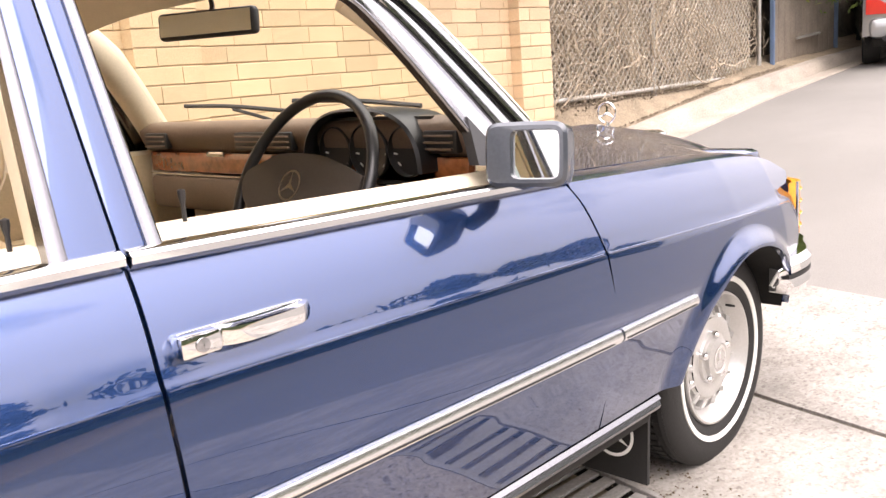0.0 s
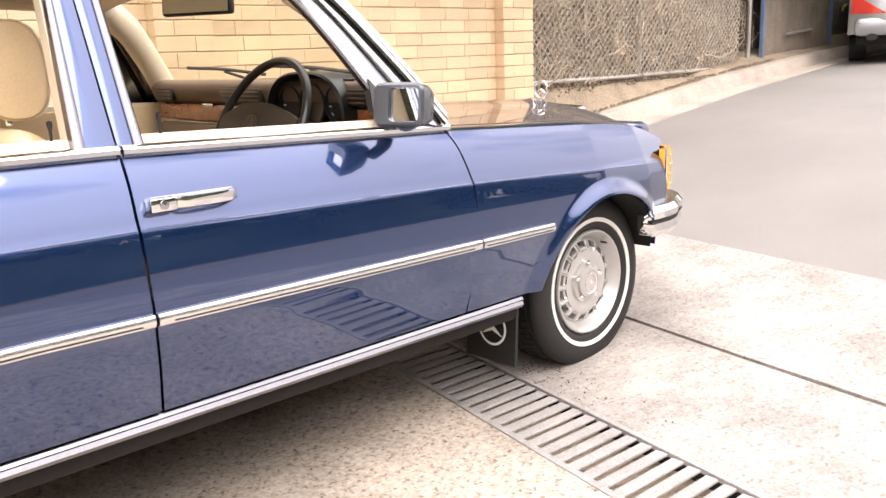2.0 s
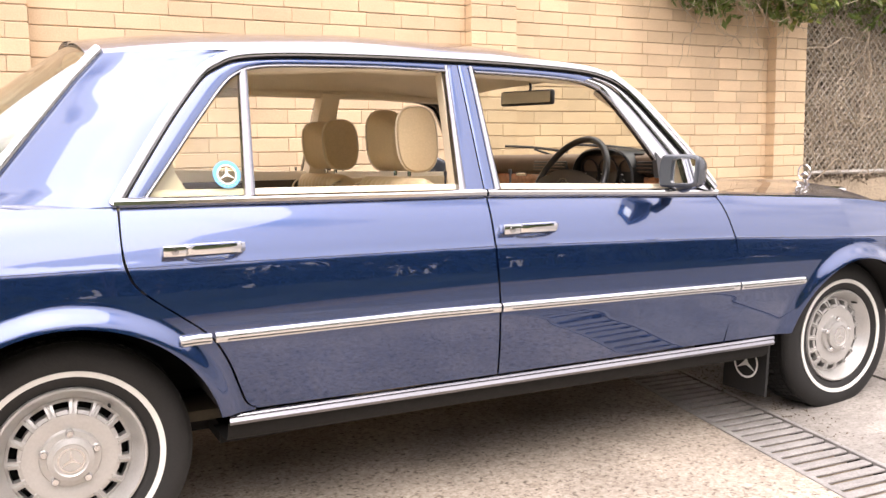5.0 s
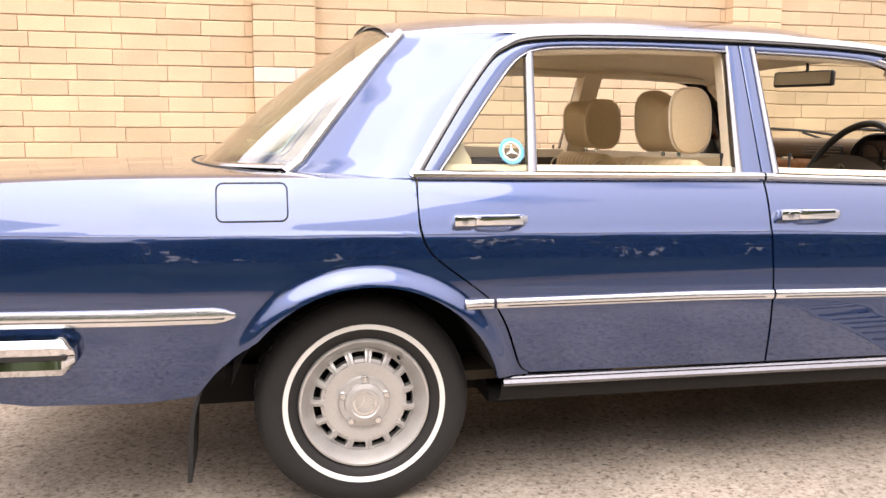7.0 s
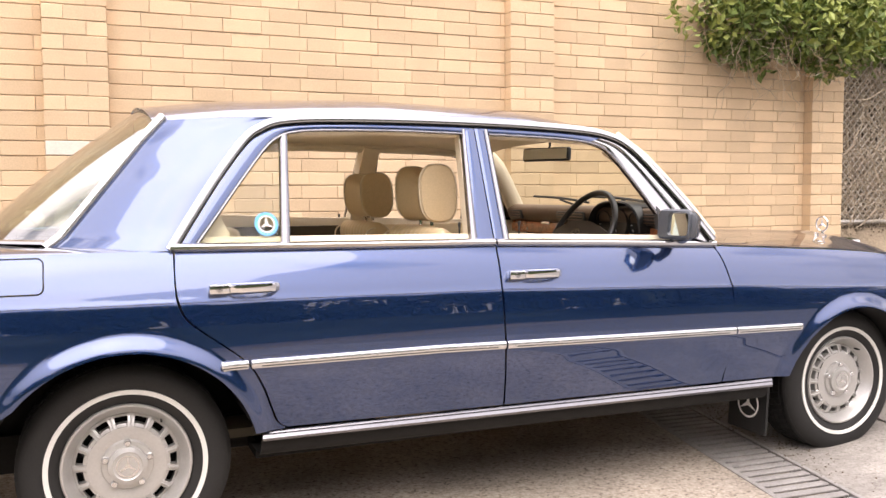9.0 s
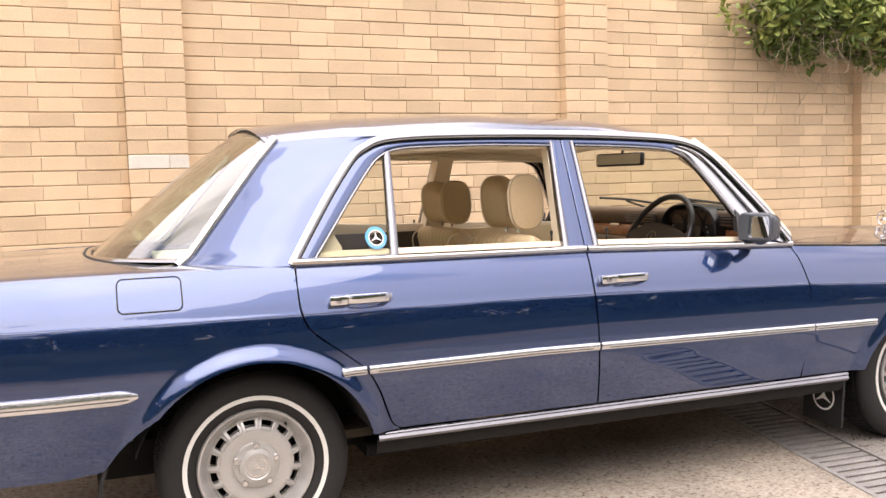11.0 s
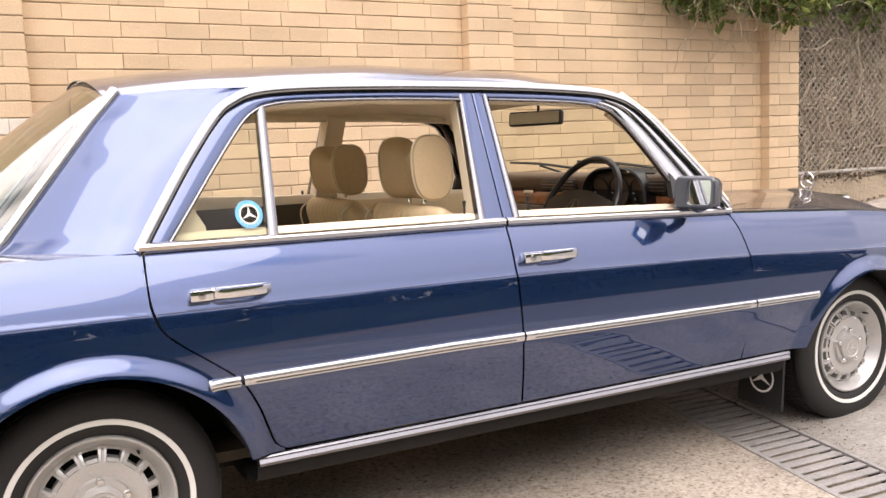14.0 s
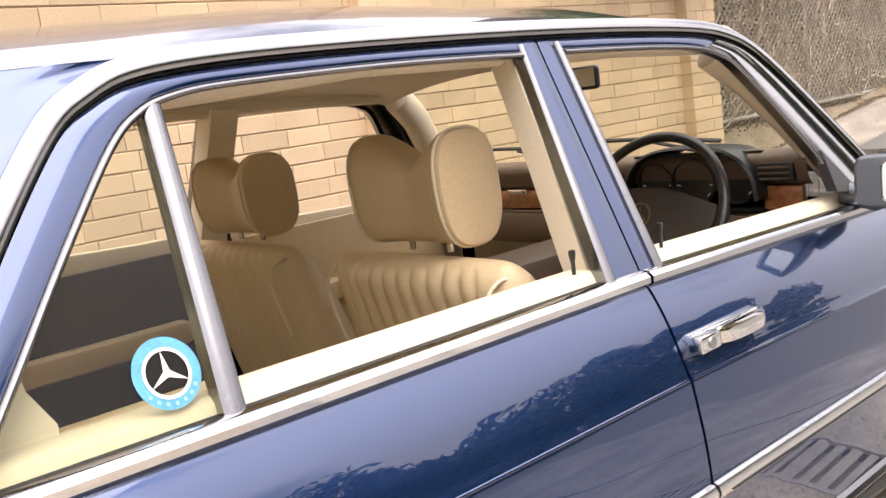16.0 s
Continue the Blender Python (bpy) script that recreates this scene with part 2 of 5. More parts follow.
def spline(pts, per=8):
    """A smooth curve through the points."""
    p = [np.array(q, float) for q in pts]
    p = [2 * p[0] - p[1]] + p + [2 * p[-1] - p[-2]]
    out = []
    for i in range(1, len(p) - 2):
        for k in range(per):
            t = k / per
            a, b, c, d = p[i - 1], p[i], p[i + 1], p[i + 2]
            out.append(0.5 * (2 * b + (c - a) * t + (2 * a - 5 * b + 4 * c - d) * t * t + (3 * b - a - 3 * c + d) * t ** 3))
    out.append(p[-2])
    return np.array(out)


def grid(bm, rows, closed=False):
    """Faces between rows of points."""
    vs = [[bm.verts.new(Vector(p)) for p in r] for r in rows]
    for a, b in zip(vs, vs[1:]):
        n = len(a)
        for i in range(n if closed else n - 1):
            j = (i + 1) % n
            bm.faces.new((a[i], a[j], b[j], b[i]))
    return vs


def rim_of(rows):
    r = [list(p) for p in rows]
    return r[0] + [q[-1] for q in r[1:]] + r[-1][::-1][1:] + [q[0] for q in r[::-1][1:-1]]


def shell(rows, inward, closed_edge=True):
    """A sheet with its edge folded in by the vector inward, so that it has a thickness and its joints are real gaps."""
    bm = bmesh.new()
    grid(bm, rows)
    if closed_edge:
        edge = [np.array(p, float) for p in rim_of(rows)]
        back = [p + np.array(inward) for p in edge]
        grid(bm, [edge, back], True)
    return bm


def sweep(path, profile, up=(0, 0, 1), cap=True, closed=False, taper=None):
    """Sweeps a closed outline [(side, up)] along a path."""
    bm = bmesh.new()
    p = [Vector(q) for q in path]
    rings = []
    for i, q in enumerate(p):
        a, b = (p[i - 1] if i or closed else q), (p[(i + 1) % len(p)] if i < len(p) - 1 or closed else q)
        d = (b - a).normalized()
        s = d.cross(Vector(up))
        s = s.normalized() if s.length > 1e-6 else Vector((0, 1, 0))
        u = s.cross(d)
        k = taper[i] if taper is not None else 1
        rings.append([q + s * (x * k) + u * (y * k) for x, y in profile])
    if closed:
        rings.append(rings[0])
    vs = grid(bm, rings, True)
    if cap and not closed:
        bm.faces.new(vs[0][::-1]), bm.faces.new(vs[-1])
    if closed:
        bmesh.ops.remove_doubles(bm, verts=bm.verts, dist=1e-6)
    return bm


def circle(r, n=8, sx=1, sy=1):
    return [(r * sx * math.cos(2 * math.pi * k / n), r * sy * math.sin(2 * math.pi * k / n)) for k in range(n)]


def tube(path, r, n=8, **kw):
    return sweep(path, circle(r, n), **kw)


def lathe(bm, profile, n=48, c=(0, 0, 0)):
    """Turns (radius, y) round the y axis through c."""
    rows = [[(c[0] + r * math.cos(2 * math.pi * k / n), c[1] + y, c[2] + r * math.sin(2 * math.pi * k / n)) for k in range(n)] for r, y in profile]
    return grid(bm, rows, True)


def flip_y(bm):
    for v in bm.verts:
        v.co.y = -v.co.y
    return bm


def mark(bm, cx, cz, r, at, tri=True):
    """A ring with three pointed arms, in the plane of at(x, z, out)."""
    def ring(r0, r1, n=36):
        for k in range(n):
            a, b = 2 * math.pi * k / n, 2 * math.pi * (k + 1) / n
            bm.faces.new([bm.verts.new(at(cx + q * math.cos(w), cz + q * math.sin(w), 0.001)) for q, w in ((r0, a), (r1, a), (r1, b), (r0, b))])
    ring(r * 0.86, r)
    for k in range(3):
        w = math.pi / 2 + k * 2 * math.pi / 3
        tip = (cx + r * 0.9 * math.cos(w), cz + r * 0.9 * math.sin(w))
        l = (cx + r * 0.16 * math.cos(w + 1.05), cz + r * 0.16 * math.sin(w + 1.05))
        q = (cx + r * 0.16 * math.cos(w - 1.05), cz + r * 0.16 * math.sin(w - 1.05))
        bm.faces.new([bm.verts.new(at(*p, 0.001)) for p in ((cx, cz), q, tip)])
        bm.faces.new([bm.verts.new(at(*p, 0.001)) for p in ((cx, cz), tip, l)])
    return bm


# ---------------- ground, drive, road ----------------
SKEW = 0.225


def ground_z(x, y):
    """Height of the ground: level under the car, rising along the road."""
    return float(np.interp(x - SKEW * y, (2.86, 3.5, 5, 6.5, 8.5, 10.8, 14, 20, 60), (0, 0.06, 0.235, 0.44, 0.66, 0.85, 1.03, 1.2, 1.6)))


def sheet(name, material, xs, ys, dz, label, category, skew=True, edge=0.05, kind="structure", rough=0.0):
    """A slab that follows the ground. xs: along the drive at y = 0."""
    rows = []
    for y in ys:
        row = []
        for x in xs:
            px = x + SKEW * y if skew else x
            h = rough * noise.noise(Vector((px * 2.1, y * 2.1, 3.0)))
            row.append((px, y, ground_z(px, y) + dz + h))
        rows.append(row)
    bm = shell(rows, (0, 0, -edge))
    return tagged(part(name, bm, material), label, category, kind=kind)


def span(a, b, step):
    return list(np.linspace(a, b, max(2, int(abs(b - a) / step) + 1)))


far_x = [-300, -80, -30, -12] + span(-9, 20, 0.5) + [26, 40, 60, 120, 300]
far_y = [-300, -80, -30, -16, -12, -8, -4, 0, 2.4, 4, 8, 30, 300]
sheet("ground", DIRT, far_x, far_y, -0.06, "dry bare soil around the drive and road", "ground", False, 0.02)
sheet("drive_slab", CONC, span(-7, 2.512, 0.4), span(-9, 1.95, 0.4), 0.0, "weathered exposed-aggregate concrete drive", "drive", rough=0.004)
sheet("apron_slab_1", CONC2, span(2.850, 3.498, 0.15), span(-9, 1.95, 0.4), 0.0, "pale worn concrete slab by the drain", "drive", rough=0.003)
sheet("apron_slab_2", CONC2, span(3.520, 4.46, 0.15), span(-9, 1.70, 0.4), 0.0, "pale sunlit concrete crossing at the road's edge", "drive", rough=0.003)
sheet("slab_joint", JOINTM, [3.49, 3.53], span(-9, 1.9, 0.4), -0.010, "dark filled expansion joint between slabs", "joint")
sheet("road", ASPH, span(4.455, 20, 0.4) + [26, 40, 60], span(-9, 1.72, 0.4), -0.004, "pale grey worn asphalt road climbing away", "road", rough=0.004)

# drain: frame, pit and bars
drain = thing("trench_drain", "dark iron trench drain grating across the concrete drive", "drain", kind="structure")
DU = Vector((SKEW, 1, 0)).normalized()
DV = Vector((DU.y, -DU.x, 0))


def drain_m(v):
    return Matrix.Translation((2.512 + SKEW * v, v, 0)) @ Matrix.Rotation(math.atan2(-SKEW, 1), 4, "Z")


WID = 0.329
for k, (a, b) in enumerate(((0.0, 0.026), (WID - 0.022, WID))):
    bm = bmesh.new()
    box(bm, a, b, -9, 2, -0.05, 0.0035, 0.002, drain_m(0) , 1)
    part("drain_frame", bm, IRON, drain)
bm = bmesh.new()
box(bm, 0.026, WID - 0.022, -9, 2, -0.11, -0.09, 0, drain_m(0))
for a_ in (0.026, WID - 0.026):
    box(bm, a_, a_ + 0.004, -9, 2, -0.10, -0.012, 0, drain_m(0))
part("shaded_drain_pit", bm, SHADED_PIT, drain)
bar_bm = bmesh.new()
box(bar_bm, 0.026, WID - 0.022, -0.0205, 0.0205, -0.010, 0.0, 0.003, None, 1)
bar0 = part("drain_bar", bar_bm, IRON, drain)
n_bar = int(10.3 / 0.0605)
for k in range(n_bar):
    v = 1.4 - 0.0605 * k
    b = bar0 if k == 0 else new("drain_bar", bar0.data)
    b.parent = drain
    b.matrix_local = drain_m(v) @ Matrix.Rotation(0.16, 4, "Z") @ pose(0, 0, -0.002 + 0.002 * noise.noise(Vector((k * 1.7, 0, 0))), 0.4 * noise.noise(Vector((k * 0.9, 2, 0))), 0, 0)
# kerb: sloping concrete kerb and gutter
kx = [5.55] + span(5.8, 20, 0.4) + [26, 40]
kerb_rows = [[(x, y + (0.25 * max(0, 6.4 - x)), ground_z(x, y) + z) for x in kx] for y, z in ((1.55, -0.02), (1.56, 0.012), (1.80, 0.008), (1.835, 0.09), (1.86, 0.128), (1.89, 0.135), (2.0, 0.13), (2.01, 0.0))]
tagged(part("kerb", shell(kerb_rows, (0, 0, 0), False), KERBM), "rounded pale concrete kerb and gutter", "kerb", kind="structure")
vg = [[(x, y, ground_z(x, y) + z + 0.03 * noise.noise(Vector((x * 2, y * 2, 0)))) for x in [4.2, 4.8, 5.2] + span(5.6, 20, 0.25) + [30, 40]] for y, z in ((1.96, 0.10), (2.02, 0.135), (2.15, 0.17), (2.3, 0.22), (2.6, 0.3), (4.5, 0.4))]
vg = [[(x, y, max(z, 0.80 * min(1, max(0, (y - 2.0) / 0.14)) + 0.02 * noise.noise(Vector((x * 5, y * 5, 2)))) if 5.2 < x < 11 else z) for x, y, z in r] for r in vg]
tagged(part("verge", shell(vg, (0, 0, 0), False), DIRT), "narrow verge of dry soil and leaf litter", "verge", kind="structure")

# ---------------- brick wall ----------------
WY, PROUD, CO, BL = 1.90, 0.085, 0.086, 0.240
W0, WTOP = -4.3, 3.10
PIERS = ((-3.28, -2.93), (-0.295, 0.055), (2.68, 3.03), (5.48, 5.83))
wall = thing("wall_north", "cream brick wall with shallow piers beside the drive", "wall", kind="structure")
part("wall_core", boxes((W0, 5.82, WY + 0.008, WY + 0.25, -0.3, WTOP)), MORTAR, wall)
for a, b in PIERS:
    part("pier_core", boxes((a + 0.008, b - 0.008, WY - PROUD + 0.007, WY + 0.012, -0.3, WTOP)), MORTAR, wall)


def brick_mesh(length):
    bm = bmesh.new()
    h, c = 0.0402, 0.003
    hl = length / 2
    ring = lambda ix, y: [bm.verts.new((sx * (hl - ix * 0.3), y, sz * (h - ix))) for sx, sz in ((-1, -1), (1, -1), (1, 1), (-1, 1))]
    back, mid, front = ring(0, 0.10), ring(0, c), ring(c, 0)
    for p, q in ((back, mid), (mid, front)):
        for k in range(4):
            bm.faces.new((p[k], p[(k + 1) % 4], q[(k + 1) % 4], q[k]))
    bm.faces.new(front)
    bmesh.ops.recalc_face_normals(bm, faces=bm.faces)
    me = bpy.data.meshes.new("brick")
    bm.to_mesh(me)
    bm.free()
    me.materials.append(BRICK)
    return me


lay = []
rnd = random.Random(4)
for row in range(int(WTOP / CO)):
    z = 0.043 + row * CO
    bays = [(W0, PIERS[0][0])] + [(PIERS[i][1], PIERS[i + 1][0]) for i in range(3)]
    for a, b in bays:
        x = a - (BL / 2 if row % 2 else 0) + 0.07
        x = a if x > a else x
        while x < b - 0.02:
            x1 = min(x + BL, b)
            xa = max(x, a)
            if x1 - xa > 0.03:
                lay.append(((xa + x1) / 2, WY, z, x1 - xa - 0.002))
            x += BL
    for a, b in PIERS:
        cuts = (a, a + 0.115, b) if row % 2 else (a, b - 0.115, b)
        for p, q in zip(cuts, cuts[1:]):
            lay.append(((p + q) / 2, WY - PROUD, z, q - p - 0.003))
meshes = {}
rest_v, rest_f = [], []
count = 0
for cx, y, z, ln in lay:
    jx, jy, jz = rnd.uniform(-0.0015, 0.0015), rnd.uniform(-0.002, 0.002), rnd.uniform(-0.0012, 0.0012)
    near = -0.9 < cx < 3.2 and 1.10 < z < 2.25 and count < 300
    white = -0.2 < cx < 0.06 and y < WY - 0.01 and 1.40 < z < 1.46
    key = (round(ln, 3), white)
    if key not in meshes:
        meshes[key] = brick_mesh(ln)
        if white:
            meshes[key].materials[0] = BRICKW
    me = meshes[key]
    at = Matrix.Translation((cx + jx, y + jy, z + jz)) @ Matrix.Rotation(rnd.uniform(-0.004, 0.004), 4, "Y")
    if near:
        count += 1
        ob = new("brick", me)
        ob.parent, ob.matrix_local = wall, at
    else:
        o = len(rest_v)
        rest_v += [tuple(at @ v.co) for v in me.vertices]
        rest_f += [tuple(i + o for i in p.vertices) for p in me.polygons]
me = bpy.data.meshes.new("brickwork")
me.from_pydata(rest_v, [], rest_f)
BRICKS = BRICK.copy()
BRICKS.name = "cream_brick_joined"
nt = BRICKS.node_tree
info = [n for n in nt.nodes if n.type == "OBJECT_INFO"][0]
geo = [n for n in nt.nodes if n.type == "NEW_GEOMETRY"][0]
tgt = info.outputs["Random"].links[0].to_socket
nt.links.new(geo.outputs["Random Per Island"], tgt)
me.materials.append(BRICKS)
bw = new("brickwork", me)
bw.parent = wall
tagged(bw, kind="stuff")


# ---------------- the blue saloon ----------------
car = thing("saloon_car", "dark blue metallic saloon car with chrome trim, parked with open windows", "car")
SH_X, SH_V = (-1.3, -0.7, 0.16, 1.24, 1.96, 2.25, 3.0, 3.4, 3.7), (-0.02, -0.008, 0.0, 0.012, 0.035, 0.045, 0.085, 0.11, 0.125)
PZ = (0.14, 0.30, 0.36, 0.40, 0.50, 0.58, 0.62, 0.66, 0.72, 0.77, 0.805, 0.818, 0.823, 0.828, 0.834, 0.86, 0.89, 0.908, 0.926, 0.938, 0.950, 0.962, 0.975, 1.0)
PW = (0.84, 0.872, 0.886, 0.897, 0.917, 0.930, 0.934, 0.9345, 0.930, 0.923, 0.917, 0.9145, 0.9125, 0.9095, 0.907, 0.8965, 0.883, 0.8745, 0.865, 0.858, 0.8505, 0.842, 0.832, 0.80)
PD = spline(list(zip(PZ, PW)), 5)
TX, TV = (-1.3, -1.0, -0.6, -0.2, 2.3, 2.9, 3.2, 3.45, 3.6), (0.13, 0.055, 0.012, 0.0, 0.0, 0.005, 0.02, 0.062, 0.13)
ARCH_R, ARCH_F = (0.0, 0.315, 0.385, 0.37), (2.92, 0.30, 0.37, 0.355)


def drop(x):
    return float(np.interp(x, SH_X, SH_V))


def side(x, z):
    """The right flank: its (negative) y at x, z."""
    w = min(1.0, max(0.0, (z - 0.55) / 0.2))
    y = np.interp(z + drop(x) * w, PD[:, 0], PD[:, 1]) - np.interp(x, TX, TV)
    for cx, cz, a, b in (ARCH_R, ARCH_F):
        d = (math.hypot((x - cx) / a, (z - cz) / b) - 1) * a
        if d < 0.062 and z > cz - 0.1:
            k = 1 - max(d, 0) / 0.062
            y += 0.024 * k * k * (3 - 2 * k)
    return -y


def on_side(x, z, out=0.0):
    return (x, side(x, z) - out, z)


def panel(name, top, bottom, label="", nu=60, nv=26, sub=None, extra=None, material=None):
    """A body panel on both flanks, ruled between two curves of (x, z). extra: points that lead its top edge inwards."""
    a, b = resample(top, nu), resample(bottom, nu)
    rows = []
    for k in range(nv + 1):
        t = k / nv
        rows.append([on_side(*(b[i] * (1 - t) + a[i] * t)) for i in range(nu)])
    for dy, dz in (extra or ()):
        rows.append([(p[0], p[1] + dy, p[2] + dz) for p in rows[nv]])
    obs = []
    for s in (1, -1):
        bm = shell(rows, (0, 0.022, 0))
        obs.append(part(name, bm if s == 1 else flip_y(bm), material or PAINT, car, label))
    return obs


def arch_pts(arch, a0, a1, n=24, grow=0.0):
    cx, cz, a, b = arch
    return [(cx + (a + grow) * math.cos(radians(a0 + (a1 - a0) * k / (n - 1))), cz + (b + grow) * math.sin(radians(a0 + (a1 - a0) * k / (n - 1)))) for k in range(n)]


def belt(x):
    return 0.972 - drop(x) - float(np.interp(x, (2.9, 3.1, 3.2, 3.3, 3.4, 3.5), (0, 0.004, 0.012, 0.030, 0.062, 0.085)))


GAP = 0.0035
cut_f = spline([(2.222, 0.935), (2.243, 0.885), (2.255, 0.80), (2.259, 0.70), (2.258, 0.60), (2.247, 0.50), (2.228, 0.389)], 5)
cut_b = spline([(1.253, 0.972), (1.246, 0.88), (1.241, 0.80), (1.243, 0.62), (1.25, 0.50), (1.254, 0.396)], 5)
cut_r = spline([(0.150, 0.978), (0.146, 0.90), (0.150, 0.833), (0.170, 0.778), (0.213, 0.736), (0.285, 0.682), (0.354, 0.624), (0.398, 0.55), (0.425, 0.479), (0.447, 0.425), (0.476, 0.405)], 6)
# doors: ruled from their rear edge to their front edge


def door(name, rear, front, label):
    n, m = 64, 60
    r, f = resample(rear, n), resample(front, n)
    rows = [[on_side(*(r[i] * (1 - t) + f[i] * t)) for t in np.linspace(0, 1, m)] for i in range(n)]
    made = []
    for s in (1, -1):
        bm = shell(rows, (0, 0.025, 0))
        made.append(part(name, bm if s == 1 else flip_y(bm), PAINT, car, label))
    return made


def shift(c, dx):
    return [(p[0] + dx, p[1]) for p in c]


front_doors = door("front_door", shift(cut_b, GAP), shift(cut_f, -GAP), "blue front door with its window wound down")
rear_doors = door("rear_door", shift(cut_r, GAP), shift(cut_b, -GAP), "blue rear door with its window wound down")
# front wing, ruled by matched stretches of its lower and upper edge
def ruled(pairs):
    lo, hi = [], []
    for k, (a, b, n) in enumerate(pairs):
        p, q = resample(a, n), resample(b, n)
        lo += list(p[1 if k else 0:])
        hi += list(q[1 if k else 0:])
    return lo, hi


fx = lambda a, b: [(x, belt(x)) for x in np.linspace(a, b, 8)]
lo, hi = ruled(((shift(cut_f, GAP)[2:], fx(2.236, 2.275), 24), ([(2.2315, 0.389), (2.36, 0.387), (2.50, 0.385)], fx(2.275, 2.53), 18),
                ([(2.50, 0.385)] + arch_pts(ARCH_F, 166, 90, 24), fx(2.53, ARCH_F[0]), 36), (arch_pts(ARCH_F, 90, 18, 24), fx(ARCH_F[0], 3.25), 30),
                ([(3.272, 0.41), (3.33, 0.43), (3.354, 0.50), (3.354, 0.60), (3.354, 0.768), (3.40, 0.772)], fx(3.25, 3.42), 20)))
rows = [[on_side(*(p * (1 - t) + q * t)) for p, q in zip(lo, hi)] for t in np.linspace(0, 1, 41)]
for s in (1, -1):
    bm = shell(rows, (0, 0.022, 0))
    crest = rows[-1]
    grid(bm, [crest, [(x, y + 0.02, z + 0.006) for x, y, z in crest], [(x, y + 0.05, z + 0.010) for x, y, z in crest], [(x, y + 0.092, z + 0.010) for x, y, z in crest], [(x, y + 0.095, z - 0.012) for x, y, z in crest]])
    part("front_wing", bm if s == 1 else flip_y(bm), PAINT, car)
# rear wing
dk = [(x, 0.975 if x > -0.5 else 0.975 - 0.05 * (x + 0.5) ** 2) for x in np.linspace(0.1465, -1.22, 40)]
edge_r = [tuple(p) for p in shift(cut_r, -GAP)[::-1]]
kn = min(range(len(edge_r)), key=lambda i: abs(edge_r[i][1] - 0.77))
lo, hi = ruled((([(0.472, 0.40), (0.42, 0.398)] + arch_pts(ARCH_R, 13, 62, 20), edge_r[:kn + 1], 44), (arch_pts(ARCH_R, 62, 69, 6), edge_r[kn:], 24),
                (arch_pts(ARCH_R, 69, 142, 30), dk[:15], 50), ([arch_pts(ARCH_R, 69, 142, 30)[-1], (-0.355, 0.51), (-0.415, 0.455), (-0.47, 0.385), (-0.60, 0.372), (-0.90, 0.372), (-1.22, 0.42)], dk[14:], 40)))
rows = [[on_side(*(p * (1 - t) + q * t)) for p, q in zip(lo, hi)] for t in np.linspace(0, 1, 45)]
for s in (1, -1):
    bm = shell(rows, (0, 0.022, 0))
    deck = [on_side(*q) for q in dk]
    grid(bm, [deck, [(x, y + 0.02, z + 0.007) for x, y, z in deck], [(x, y + 0.05, z + 0.012) for x, y, z in deck], [(x, y + 0.10, z + 0.014) for x, y, z in deck], [(x, y + 0.105, z - 0.01) for x, y, z in deck]])
    rear_wing = part("rear_wing", bm if s == 1 else flip_y(bm), PAINT, car)
    # fuel flap, right side only
    if s == 1:
        cx, cz, hw, hh, rad = -0.309, 0.914, 0.094, 0.05, 0.018
        out = []
        for qx, qz, a0 in ((1, 1, 0), (-1, 1, 90), (-1, -1, 180), (1, -1, 270)):
            for k in range(6):
                a = radians(a0 + 18 * k)
                out.append((cx + qx * (hw - rad) + rad * math.cos(a), cz + qz * (hh - rad) + rad * math.sin(a)))
        seam = sweep([on_side(x, z, 0.0006) for x, z in out], circle(0.0026, 6), up=(0, -1, 0), closed=True)
        part("fuel_flap_seam", seam, RUBBER, rear_wing)
        flrows = []
        for w in np.linspace(-1, 1, 17):
            dz = w * (hh - 0.002)
            cut = max(0.0, abs(dz) - (hh - rad))
            hx = hw - 0.002 - (rad - math.sqrt(max(0.0, rad * rad - cut * cut)))
            flrows.append([on_side(cx + hx * q, cz + dz, 0.0012) for q in np.linspace(-1, 1, 19)])
        bm = bmesh.new()
        grid(bm, flrows)
        part("fuel_flap", bm, PAINT, rear_wing, "flush blue fuel filler flap")

# sharp swage line pressed along each flank
for x0, x1, owner in ((-1.13, 0.140, [car, car]), (0.156, 1.235, rear_doors), (1.248, 2.245, front_doors), (2.262, 3.30, [car, car])):
    for k, s in ((0, 1), (1, -1)):
        ridge = [(x, (side(x, 0.822 - drop(x)) + 0.0006) * s, 0.822 - drop(x)) for x in np.linspace(x0, x1, 40)]
        part("swage_line", tube(ridge, 0.0026, 8), PAINT, owner[k])

# greenhouse: the plane of the side windows


def gy(z):
    return -(0.823 - (z - 0.985) * 0.44)


GUT = spline([(2.215, 0.955), (2.142, 1.069), (2.06, 1.18), (1.985, 1.275), (1.92, 1.338), (1.85, 1.372), (1.74, 1.393), (1.5, 1.407), (1.2, 1.414), (0.88, 1.415), (0.65, 1.41), (0.52, 1.397), (0.455, 1.372), (0.40, 1.333), (0.306, 1.218), (0.205, 1.075), (0.140, 0.978)], 6)


